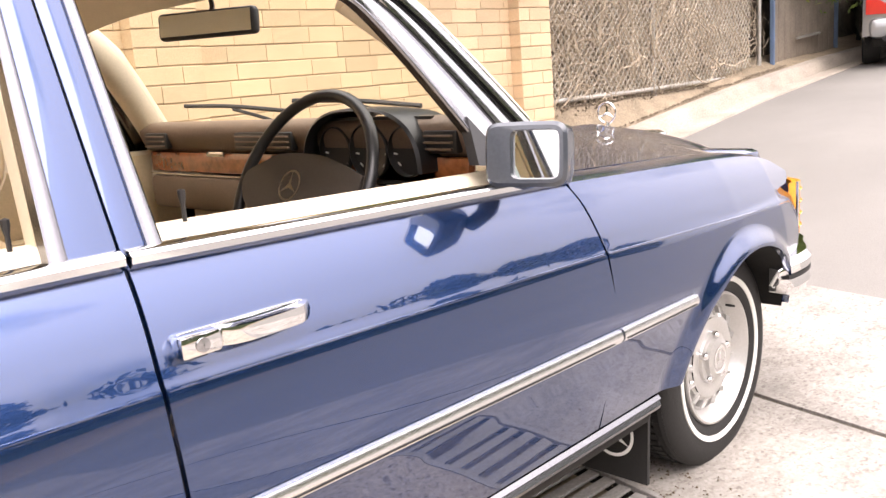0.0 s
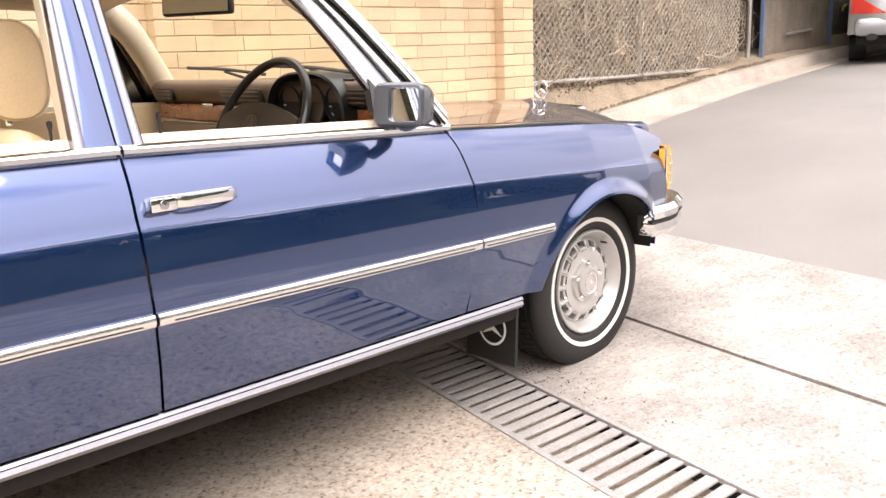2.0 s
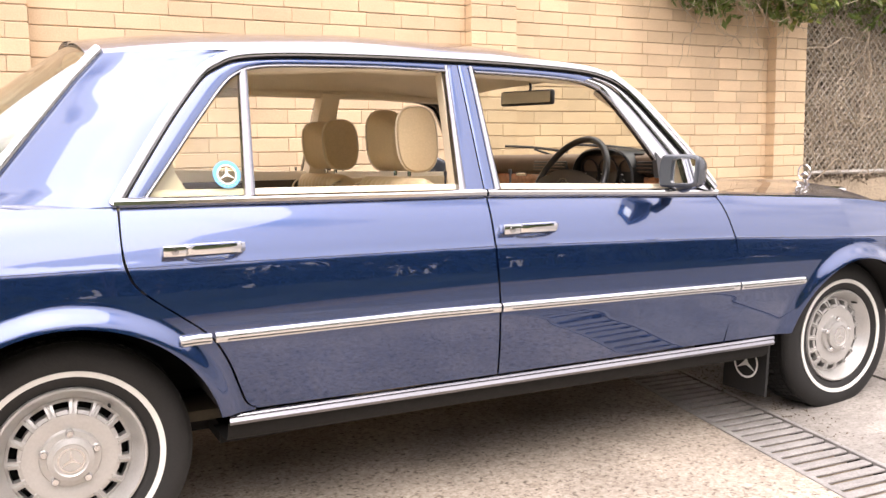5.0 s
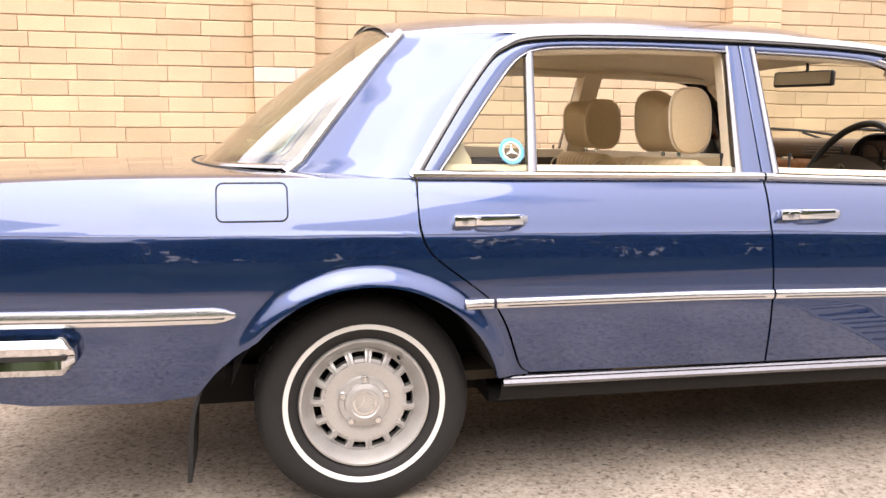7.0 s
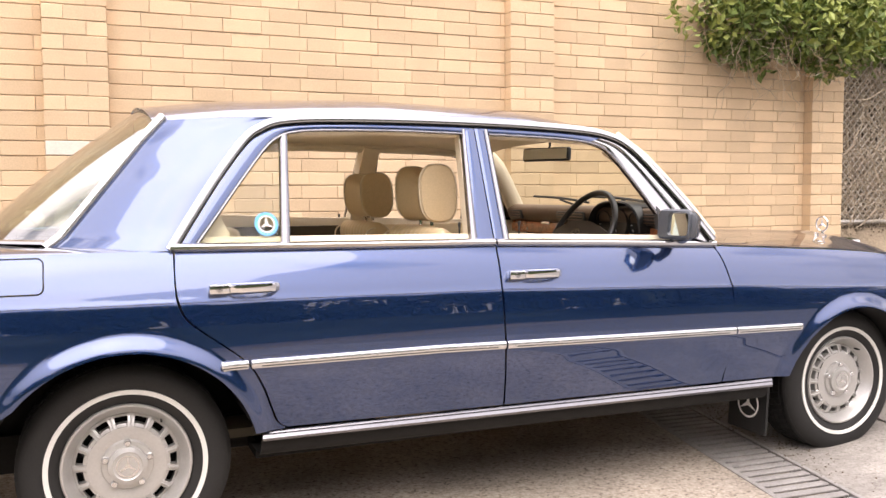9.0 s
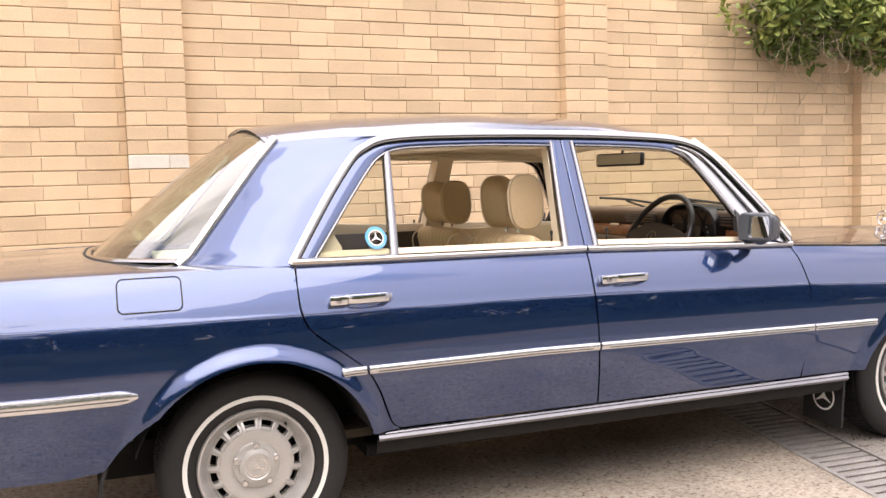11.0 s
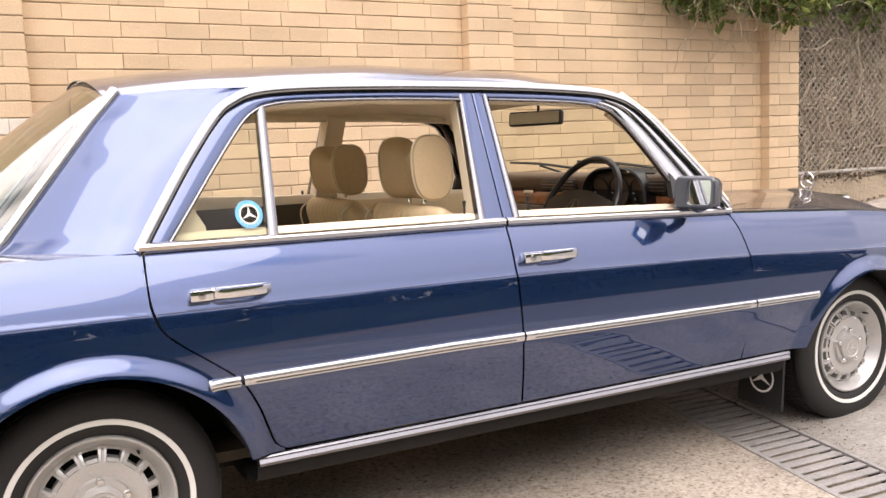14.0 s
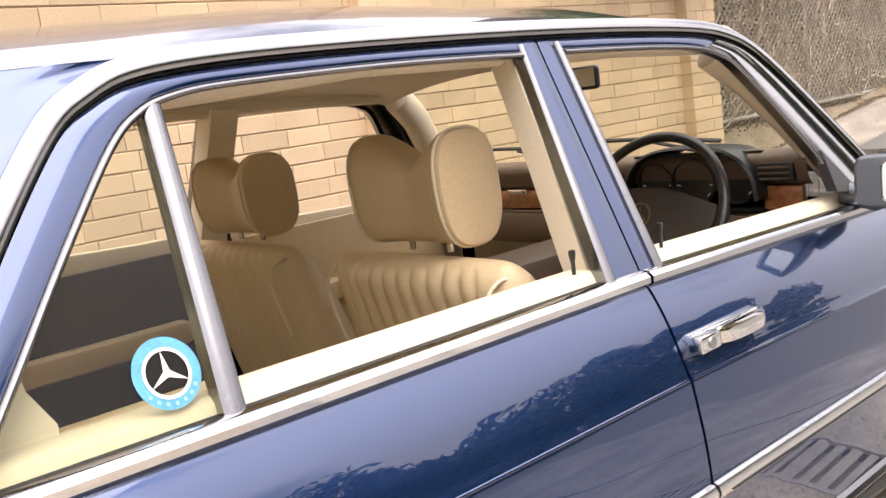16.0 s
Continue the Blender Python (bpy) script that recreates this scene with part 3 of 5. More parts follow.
def ribbon(name, a, b, material, parent, thick=0.012, out=0.0, n=90, cross=3, both=True, label="", arch=None):
    """A strip between two curves of (x, z) on the plane of the side windows."""
    p, q = resample(a, n), resample(b, n)
    obs = []
    rows = []
    if arch is None:
        arch = 0.0055 if material in (ALU, TRIMC) else 0.003
    cross = 8 if arch > 0.004 else cross
    for k in range(cross + 1):
        t = k / cross
        bulge = 4 * t * (1 - t) * arch
        rows.append([(x, gy(z) - out - bulge, z) for x, z in (p * (1 - t) + q * t)])
    for s in ((1, -1) if both else (1,)):
        bm = shell(rows, (0, thick, 0))
        obs.append(part(name, bm if s == 1 else flip_y(bm), material, parent[0 if s == 1 else 1] if isinstance(parent, list) else parent, label))
    return obs


def inset(c, d):
    """A curve moved to its inner side by d (towards the middle of the windows)."""
    c = np.array(c, float)
    t = np.gradient(c, axis=0)
    nrm = np.stack([-t[:, 1], t[:, 0]], 1) / np.linalg.norm(t, axis=1)[:, None]
    return c + nrm * d


# gutter: bright trim along roof and pillars, widened for the roof-edge paint's sky highlight
ribbon("gutter_trim_highlight", inset(GUT, -0.014), inset(GUT, 0.013), ALU, car, 0.03, 0.012, 160, label="bright metal drip rail, widened for the roof edge's white highlight")
ribbon("gutter_seal", inset(GUT, 0.013), inset(GUT, 0.0185), RUBBER, car, 0.01, 0.0, 160)
ribbon("frame_lining", inset(GUT, -0.012), inset(GUT, 0.036), TRIM, car, 0.006, -0.036, 120, label="cream lining round the door openings")
# rear door's window frame, front door's window frame
i_split = int(np.argmin(np.abs(GUT[:, 0] - 1.262) + 9 * (GUT[:, 1] < 1.2)))
fr_out, rr_out = inset(GUT, 0.0205)[:i_split + 1], inset(GUT, 0.0205)[i_split:]
WIN_R = spline([(1.203, 1.362), (1.1, 1.365), (0.9, 1.367), (0.65, 1.362), (0.56, 1.352), (0.515, 1.335), (0.47, 1.298), (0.385, 1.195), (0.30, 1.085), (0.226, 0.990)], 6)
WIN_F = spline([(1.312, 1.362), (1.45, 1.358), (1.6, 1.352), (1.72, 1.342), (1.785, 1.325), (1.83, 1.295), (1.90, 1.195), (1.97, 1.075), (2.020, 0.985)], 6)
b_mid = resample([(1.257, 1.392), (1.254, 0.972)], 30)
ribbon("door_frame", rr_out, inset(WIN_R, -0.011), PAINT, rear_doors, 0.03, 0.0, 90)
ribbon("window_trim", inset(WIN_R, -0.011), WIN_R, TRIMC, rear_doors, 0.02, 0.004, 90)
fo, fi = resample(fr_out[::-1], 120), resample(inset(WIN_F, 0.011), 120)
kf = int(np.argmax(fo[:, 0] > 1.80))
ribbon("door_frame", fo[:kf + 1], fi[:kf + 1], PAINT, front_doors, 0.03, 0.0, 70)
fm = fo * 0.5 + fi * 0.5
ribbon("pillar_trim", fo[kf:], (fo * 0.62 + fi * 0.38)[kf:], ALU, front_doors, 0.03, 0.004, 60, label="ribbed bright pillar trim")
ribbon("pillar_seal", (fo * 0.62 + fi * 0.38)[kf:], (fo * 0.54 + fi * 0.46)[kf:], RUBBER, front_doors, 0.03, 0.0, 60)
ribbon("pillar_trim", (fo * 0.54 + fi * 0.46)[kf:], fi[kf:], ALU, front_doors, 0.03, 0.003, 60)
ribbon("window_trim", inset(WIN_F, 0.011), WIN_F, TRIMC, front_doors, 0.02, 0.004, 90)
# centre pillar uprights
ribbon("pillar_upright", [(1.204, 1.386), (1.160, 0.975)], [(1.216, 1.386), (1.184, 0.975)], TRIMC, rear_doors, 0.025, 0.004, 20)
ribbon("pillar_upright", [(1.216, 1.388), (1.184, 0.975)], [(1.254, 1.388), (1.249, 0.975)], PAINT, rear_doors, 0.025, 0.0, 20)
ribbon("pillar_upright", [(1.258, 1.388), (1.254, 0.975)], [(1.296, 1.388), (1.290, 0.975)], PAINT, front_doors, 0.025, 0.0, 20)
ribbon("pillar_upright", [(1.296, 1.386), (1.290, 0.975)], [(1.311, 1.386), (1.312, 0.975)], TRIMC, front_doors, 0.025, 0.004, 20)
# quarter window post and glass
ribbon("quarter_post", [(0.522, 1.350), (0.486, 0.985)], [(0.546, 1.350), (0.514, 0.985)], TRIMC, rear_doors, 0.03, 0.004, 20)
qg = resample([(0.520, 1.342), (0.486, 0.99)], 24)
ql = resample([(0.520, 1.342), (0.47, 1.298), (0.385, 1.195), (0.30, 1.085), (0.226, 0.990)], 24)
for s in (0, 1):
    bm = bmesh.new()
    grid(bm, [[(x, gy(z) + 0.012, z) for x, z in qg * (1 - t) + ql * t] for t in (0, 0.25, 0.5, 0.75, 1)])
    quarter = part("quarter_glass", bm if s == 0 else flip_y(bm), GLASS, rear_doors[s])
# belt trims
for nm, x0, x1, owner in (("belt_trim", 0.138, 1.249, rear_doors), ("belt_trim", 1.257, 2.235, front_doors)):
    xs = np.linspace(x0, x1, 40)
    for s in (1, -1):
        prof = [(-0.010, -0.013), (0.006, -0.013), (0.012, -0.006), (0.012, 0.004), (0.004, 0.011), (-0.010, 0.013)]
        path = [(x, side(x, belt(x)) * s * 1.0, belt(x) + 0.012) for x in xs]
        part(nm, sweep(path, prof if s == 1 else [(-a, b) for a, b in prof]), CHROME, owner[0 if s == 1 else 1], "polished belt moulding")
        path = [(x, (gy(belt(x) + 0.02) + 0.010) * s, belt(x) + 0.018) for x in xs[1:-1]]
        part("window_seal", sweep(path, [(-0.010, -0.010), (0.010, -0.010), (0.009, 0.003), (-0.010, 0.005)]), RUBBER, owner[0 if s == 1 else 1])
        rise = lambda x: 0.0 if s == 1 else 0.022 + float(np.interp(x, (0.3, 1.0), (0.025, 0)))
        inner = [[(x, s * yy, belt(x) + zz + rise(x)) for x in xs[1:-1]] for yy, zz in ((-0.808, 0.016), (-0.800, 0.034), (-0.790, 0.041), (-0.745, 0.040), (-0.735, 0.0), (-0.735, -0.25))]
        bm = shell(inner, (0, 0.0, 0), False)
        part("door_lining", bm, TRIM, owner[0 if s == 1 else 1], "cream door capping and lining")
# lower part of each far door lining, armrest; the rear one darkened for cabin shade
for owner, x0, x1, cloth in ((rear_doors[1], 0.28, 1.20, SHADED_BROWN), (front_doors[1], 1.32, 2.12, LEATHER)):
    part("lining_panel", boxes((x0, x1, 0.722, 0.733, 0.45, 0.985), bevel=0.004), cloth, owner, "rear door panel, coloured dark brown for the cabin's shade" if cloth is SHADED_BROWN else "tan padded door panel")
    part("armrest", boxes((x0 + 0.1, x1 - 0.12, 0.655, 0.722, 0.72, 0.79), bevel=0.02), LEATHER, owner)
# chrome rub strips
for nm, x0, x1, owner in (("rub_strip", 0.268, 0.352, [car, car]), ("rub_strip", 0.362, 1.239, rear_doors), ("rub_strip", 1.247, 2.254, front_doors), ("rub_strip", 2.262, 2.60, [car, car]), ("rub_strip", -1.15, -0.36, [car, car])):
    for s in (1, -1):
        xs = np.linspace(x0, x1, 30)
        zs = [0.623 - 0.030 * max(0, x - 1.0) / 1.6 - (0.006 if x < -0.3 else 0) for x in xs]
        prof = [(a, q * (1.5 if x0 < -1 else 1.0)) for a, q in ((-0.004, -0.016), (0.008, -0.013), (0.013, -0.004), (0.013, 0.004), (0.008, 0.013), (-0.004, 0.016))]
        end = [1.0] * 30
        if x0 < 0.3 and x0 > 0:
            end[0], end[1] = 0.35, 0.8
        if x1 == -0.36:
            end[-1], end[-2] = 0.3, 0.8
        part(nm, sweep([(x, (side(x, z) - 0.001) * s, z) for x, z in zip(xs, zs)], prof if s == 1 else [(-a, b) for a, b in prof], taper=end), SATIN, owner[0 if s == 1 else 1], "polished side moulding")
        ins = [(0.010, -0.0018), (0.0142, -0.0012), (0.0142, 0.0012), (0.010, 0.0018)]
        part("strip_insert", sweep([(x, (side(x, z) - 0.001) * s, z - 0.006) for x, z in zip(xs[1:-1], zs[1:-1])], ins if s == 1 else [(-a, b) for a, b in ins]), RUBBER, owner[0 if s == 1 else 1])
# sills
for s in (1, -1):
    xs = np.linspace(0.40, 2.49, 30)
    prof = [(-0.02, -0.017), (0.006, -0.017), (0.010, -0.008), (0.004, 0.002), (0.010, 0.008), (0.002, 0.016), (-0.02, 0.018)]
    part("sill_trim", sweep([(x, -0.888 * s, 0.381 - 0.009 * (x - 0.4)) for x in xs], prof if s == 1 else [(-a, b) for a, b in prof]), TRIMC, car, "bright ribbed sill moulding")
    rows = [[(x, y * s, z - 0.009 * (x - 0.4)) for x in xs] for y, z in ((-0.872, 0.372), (-0.868, 0.345), (-0.858, 0.318), (-0.84, 0.306), (-0.66, 0.300))]
    part("sill", shell(rows, (0, 0, 0), False), DARK, car, "dark undersealed sill")
# roof, pillars at the rear, windscreen, rear screen
roof_rows = []
N = 41
xr = np.r_[np.linspace(1.885, 1.75, 6), np.linspace(1.72, 0.42, 26), np.linspace(0.38, 0.12, 8)]
for x in xr:
    ze = float(np.interp(x, [0.12, 0.3, 0.6, 0.9, 1.5, 1.74, 1.80, 1.885], [1.393, 1.405, 1.412, 1.417, 1.409, 1.393, 1.386, 1.362]))
    ye = float(np.interp(x, [0.12, 0.25, 0.45, 1.885], [-0.55, -0.60, gy(ze) - 0.002, gy(ze) - 0.002]))
    crown = float(np.interp(x, [0.12, 0.4, 1.0, 1.6, 1.885], [0.082, 0.100, 0.112, 0.098, 0.054]))
    row = []
    for v in np.linspace(-1, 1, N):
        bow = 0.035 * (1 - v * v) * (1 if x > 1.6 else (-1 if x < 0.3 else 0)) * (abs(x - 1.6) / 0.285 if x > 1.6 else (0.3 - x) / 0.18 if x < 0.3 else 0)
        row.append((x + bow, -ye * v, ze + crown * (1 - abs(v) ** float(np.interp(x, (0.12, 0.7), (2.6, 3.0))))))
    roof_rows.append(row)
bm = bmesh.new()
grid(bm, roof_rows)
part("roof", bm, PAINT, car)
bm = bmesh.new()
grid(bm, [[(p[0] * 0.985 + 0.012, p[1] * 0.96, p[2] - 0.035) for p in r] for r in roof_rows])
part("headlining", bm, TRIM, car, "cream cloth headlining")
gp = [p for p in GUT if p[0] < 0.63]
cp_front = resample([(x - 0.004, gy(z) - 0.004, z + 0.004) for x, z in gp], 40)
cp_rear = resample([(0.152, -0.552, 1.404), (0.07, -0.588, 1.315), (-0.05, -0.643, 1.165), (-0.17, -0.695, 1.015), (-0.215, -0.718, 0.982)], 40)
for s in (1, -1):
    rows = []
    for k in range(21):
        t = k / 20
        base = cp_front * (1 - t) + cp_rear * t
        bulge = 0.028 * 4 * t * (1 - t)
        lower = np.clip((1.06 - base[:, 2]) / 0.09, 0, 1)
        w = base.copy()
        w[:, 1] -= bulge * (0.3 + 0.7 * np.clip((1.39 - base[:, 2]) / 0.2, 0, 1)) + lower ** 2 * 0.010
        w[:, 2] -= lower ** 3 * 0.012
        hx = w[0, 0]
        to = np.array([hx, float(np.interp(hx, [0.12, 0.25, 0.45, 0.63], [-0.55, -0.60, gy(1.41) - 0.002, gy(1.412) - 0.002])), float(np.interp(hx, [0.12, 0.3, 0.6], [1.393, 1.405, 1.412]))])
        fade = np.clip(1 - np.arange(40) / 17, 0, 1) ** 1.5
        w += fade[:, None] * (to - w[0])
        rows.append([tuple(p) for p in w])
    bm = shell(rows, (0, 0.02, 0), False)
    part("rear_pillar", bm if s == 1 else flip_y(bm), PAINT, car)
    bm = shell([[(x + 0.02, y + 0.05, z) for x, y, z in r] for r in rows[::4]], (0, 0, 0), False)
    part("pillar_lining", bm if s == 1 else flip_y(bm), TRIM, car)
    # windscreen pillar
    ap = resample([(1.885, gy(1.36), 1.360), (1.985, gy(1.275), 1.280), (2.06, gy(1.18), 1.188), (2.142, gy(1.069), 1.078), (2.225, gy(0.955), 0.955)], 24)
    ease = np.clip((np.arange(24) + 1) / 7, 0, 1)[:, None]
    ai = ap + np.array([0.024, 0.056, -0.004]) * ease
    am = (ap + ai) / 2 + np.array([0.006, -0.004, 0.008]) * ease
    bm = shell([[tuple(p) for p in r] for r in (ap, am, ai)], (-0.03, 0.03, -0.02))
    part("windscreen_pillar", bm if s == 1 else flip_y(bm), PAINT, car)
    path = [tuple(p + np.array([0.008, 0.002, 0.004]) * k) for p, k in zip(ap, ease)]
    bm = sweep(path[1:], circle(0.008, 8), up=(0.6, -0.5, 0.6))
    part("pillar_trim", bm if s == 1 else flip_y(bm), ALU, car, "bright windscreen pillar trim")
    path = [tuple(p + np.array([0.006, 0.060, -0.010])) for p in ap]
    bm = sweep(path, circle(0.056, 12, 0.8, 1.0))
    part("pillar_lining", bm if s == 1 else flip_y(bm), TRIM, car, "cream pillar lining")
    # rear screen's bright edge
    bm = sweep([tuple(p + np.array([0.0, -0.003, 0.003])) for p in cp_rear], circle(0.017, 12), up=(0, -1, 0.3))
    part("rear_screen_trim", bm if s == 1 else flip_y(bm), SATIN, car)
    # cream centre pillar inside and gutter lining
    bm = sweep([(1.252, gy(1.385) + 0.055, 1.385), (1.235, gy(1.2) + 0.055, 1.2), (1.215, gy(0.98) + 0.06, 0.96)], [(-0.052, -0.03), (0.052, -0.03), (0.042, 0.03), (-0.042, 0.03)], up=(0, 1, 0))
    part("pillar_lining", bm if s == 1 else flip_y(bm), TRIM, car, "cream centre pillar lining")
    bm = sweep([(x, gy(1.375) + 0.05, z - 0.028) for x, z in ((1.82, 1.385), (1.5, 1.40), (0.9, 1.41), (0.5, 1.39))], circle(0.022, 8))
    part("roof_rail_lining", bm if s == 1 else flip_y(bm), TRIM, car)
ws_rows, rs_rows = [], []
for t in np.linspace(0, 1, 14):
    yw, r1, r2 = 0.60 + 0.115 * t, [], []
    for v in np.linspace(-1, 1, 25):
        k = 1 - v * v
        kr = 1 - abs(v) ** 3.2
        r1.append((1.93 + (2.255 - 1.93) * t + k * (0.035 + 0.14 * t), yw * v, 1.372 + 0.05 * k * (1 - t) - (1.372 - 0.955) * t))
        r2.append((0.145 - (0.145 + 0.205) * t - kr * (0.035 + 0.25 * t), (0.548 + 0.155 * t) * v, 1.400 + 0.078 * k * (1 - t) - (1.400 - 0.992) * t + 0.02 * math.sin(math.pi * t)))
    ws_rows.append(r1), rs_rows.append(r2)
for nm, rw in (("windscreen", ws_rows), ("rear_screen", rs_rows)):
    bm = bmesh.new()
    grid(bm, rw)
    g = part(nm, bm, GLASS if nm == "windscreen" else GLASS_R, car)
part("rear_screen_trim", sweep([(x - 0.008, y, z + 0.006) for x, y, z in rs_rows[-1]], circle(0.012, 8)), ALU, car)
part("rear_screen_seal", sweep([(x, y, z) for x, y, z in rs_rows[0]], circle(0.005, 8)), PAINT, car)
# bonnet, scuttle, boot lid
hood = []
for x in np.linspace(2.27, 3.675, 42):
    u = (x - 2.27) / 1.42
    row = []
    for v in np.linspace(-1, 1, 41):
        ye = 0.745 - 0.10 * u ** 3
        zc = belt(x) + 0.012
        crown = (0.022 + 0.036 * u + 0.972 - drop(x) - belt(x)) * (1 - abs(v) ** 2.2) + 0.012 * math.exp(-(v / 0.12) ** 2)
        row.append((x - 0.05 * v * v * u, ye * v, zc + crown - 0.02 * max(0, u - 0.92) / 0.08))
    hood.append(row)
part("bonnet", shell(hood, (0, 0, -0.03)), PAINT, car)
scut = [[(x, 0.77 * v, 0.945 + dz + 0.02 * (1 - v * v)) for v in np.linspace(-1, 1, 15)] for x, dz in ((2.20, 0.0), (2.262, 0.0))]
part("scuttle", shell(scut, (0, 0, -0.02)), PAINT, car)
boot = []
for x in np.linspace(-1.24, -0.245, 26):
    u = (x + 1.24) / 0.995
    row = []
    for v in np.linspace(-1, 1, 31):
        xx = x - (0.27 * (1 - abs(v) ** 3.2) * u ** 3)
        row.append((xx, 0.742 * v * (0.93 + 0.07 * min(1, u * 3)), 0.985 - 0.018 * (1 - u) ** 2 + 0.022 * (1 - abs(v) ** 2.5)))
    boot.append(row)
part("boot_lid", shell(boot, (0, 0, -0.03)), PAINT, car)
part("boot_lid_edge", sweep([(x + 0.004, y, z) for x, y, z in boot[-1]], circle(0.004, 6)), RUBBER, car)
bm = bmesh.new()
lathe(bm, [(0.001, 0.0), (0.009, 0.001), (0.009, 0.026), (0.001, 0.03)], 10)
bm.transform(pose(-0.42, 0.70, 1.0, 90, 0, 0))
part("aerial_tip", bm, CHROME, car)
# lower scuttle in front of the door's mirror: bright quarter piece
for s in (1, -1):
    bm = sweep([(2.10, -0.80 * s, 0.968), (2.18, -0.815 * s, 0.962), (2.255, -0.80 * s, 0.952)], circle(0.017, 8), taper=(0.8, 1.0, 0.4))
    part("mirror_foot_trim", bm, ALU, car)

# wheels
def wheel(cx, cy, s):
    """s: +1 for the right side, whose outer face looks to -y."""
    t = part("wheel", boxes((-0.05, 0.05, -0.02, 0.09, -0.05, 0.05)), DARK, car, "silver pressed wheel with slotted rim and whitewall tyre")
    t.matrix_local = pose(cx, cy, 0.314) @ Matrix.Diagonal((1, s, 1, 1))
    R = 0.318
    bm = bmesh.new()
    prof = [(0.182, -0.052), (0.19, -0.066), (0.215, -0.080), (0.232, -0.082), (0.26, -0.086), (0.28, -0.084), (0.298, -0.076), (0.311, -0.064), (0.316, -0.05)]
    lathe(bm, prof, 72)
    lathe(bm, [(R - 0.006, -0.05), (R - 0.006, 0.10), (0.30, 0.115), (0.25, 0.12), (0.182, 0.10), (0.182, -0.052)], 72)
    part("tyre", bm, TYRE, t)
    bm = bmesh.new()
    for j, y0 in enumerate((-0.062, -0.028, 0.006, 0.040, 0.074)):
        for k in range(72):
            a = 2 * math.pi * (k + 0.35 * (j % 2)) / 72
            rot = Matrix.Rotation(a, 4, "Y") @ Matrix.Translation((R - 0.004, 0, 0))
            w = 0.0105
            zz = R if j else R - 0.004
            pts = [(-0.006, y0, -w), (-0.006, y0 + 0.029, -w + 0.005), (-0.006, y0 + 0.029, w + 0.005), (-0.006, y0, w)]
            o = [(0.004 if j else -0.0015, p[1], p[2]) for p in pts]
            vs = [bm.verts.new(rot @ Vector(p)) for p in pts + o]
            for f in ((4, 5, 6, 7), (0, 1, 5, 4), (1, 2, 6, 5), (2, 3, 7, 6), (3, 0, 4, 7)):
                bm.faces.new([vs[i] for i in f])
    part("tread", bm, TYRE, t, smooth=False)
    bm = bmesh.new()
    lathe(bm, [(0.2235, -0.0805), (0.2245, -0.0845), (0.2385, -0.0860), (0.2395, -0.0825)], 72)
    part("whitewall", bm, WHITE, t, "white ring on the tyre")
    bm = bmesh.new()
    lathe(bm, [(0.186, -0.050), (0.194, -0.070), (0.191, -0.0775), (0.185, -0.0785), (0.180, -0.072), (0.172, -0.060), (0.166, -0.048), (0.160, -0.038), (0.157, -0.034)], 72)
    part("rim", bm, RIM, t)
    # disc with fifteen slots
    bm = bmesh.new()
    n = 15
    for k in range(n):
        a0 = 2 * math.pi * (k - 0.5) / n
        def P(r, f, y):
            a = a0 + 2 * math.pi / n * f
            return bm.verts.new((r * math.cos(a), y, r * math.sin(a)))
        fs = [0, 0.17, 0.24, 0.5, 0.76, 0.83, 1.0]
        rr = [(0.158, -0.036), (0.149, -0.043), (0.128, -0.052), (0.118, -0.0555)]
        V = [[P(r, f, y + (0.004 if 0.2 < f < 0.8 else 0)) for f in fs] for r, y in rr]
        for i in range(3):
            for j in range(6):
                if i == 1 and 1 <= j <= 4:
                    continue
                bm.faces.new((V[i][j], V[i][j + 1], V[i + 1][j + 1], V[i + 1][j]))
        # walls of the slot
        ring = [V[1][1], V[1][2], V[1][3], V[1][4], V[1][5], V[2][5], V[2][4], V[2][3], V[2][2], V[2][1]]
        back = [bm.verts.new((v.co.x, v.co.y + 0.03, v.co.z)) for v in ring]
        for j in range(10):
            bm.faces.new((ring[j], ring[(j + 1) % 10], back[(j + 1) % 10], back[j]))
        # raised rib between slots
        for f0 in (0.0,):
            w = 0.055
            A = [P(0.152, -w, -0.040), P(0.152, w, -0.040), P(0.122, w * 1.2, -0.052), P(0.122, -w * 1.2, -0.052)]
            B = [P(0.150, -w * 0.4, -0.052), P(0.150, w * 0.4, -0.052), P(0.124, w * 0.5, -0.060), P(0.124, -w * 0.5, -0.060)]
            bm.faces.new(B)
            for j in range(4):
                bm.faces.new((A[j], A[(j + 1) % 4], B[(j + 1) % 4], B[j]))
    lathe(bm, [(0.118, -0.0555), (0.100, -0.057), (0.085, -0.053), (0.078, -0.052), (0.074, -0.060), (0.066, -0.062), (0.055, -0.062)], 60)
    part("wheel_disc", bm, RIM, t)
    bm = bmesh.new()
    lathe(bm, [(0.060, -0.058), (0.058, -0.074), (0.044, -0.079), (0.041, -0.0765), (0.036, -0.0765), (0.001, -0.0775)], 48)
    cap = part("hub_cap", bm, RIM, t)
    bm = bmesh.new()
    mark(bm, 0, 0, 0.034, lambda x, z, o: (x, -0.0775 - o, z))
    part("cap_mark", bm, CHROME, t)
    for k in range(5):
        bm = bmesh.new()
        a = 2 * math.pi * k / 5 + 0.3
        lathe(bm, [(0.012, -0.05), (0.012, -0.068), (0.008, -0.073), (0.001, -0.073)], 10, (0.068 * math.cos(a), 0, 0.068 * math.sin(a)))
        part("wheel_bolt", bm, CHROME, t)
    bm = bmesh.new()
    lathe(bm, [(0.17, 0.01), (0.05, 0.01), (0.001, 0.01)], 30)
    part("brake_back", bm, DARK, t)
    bm = bmesh.new()
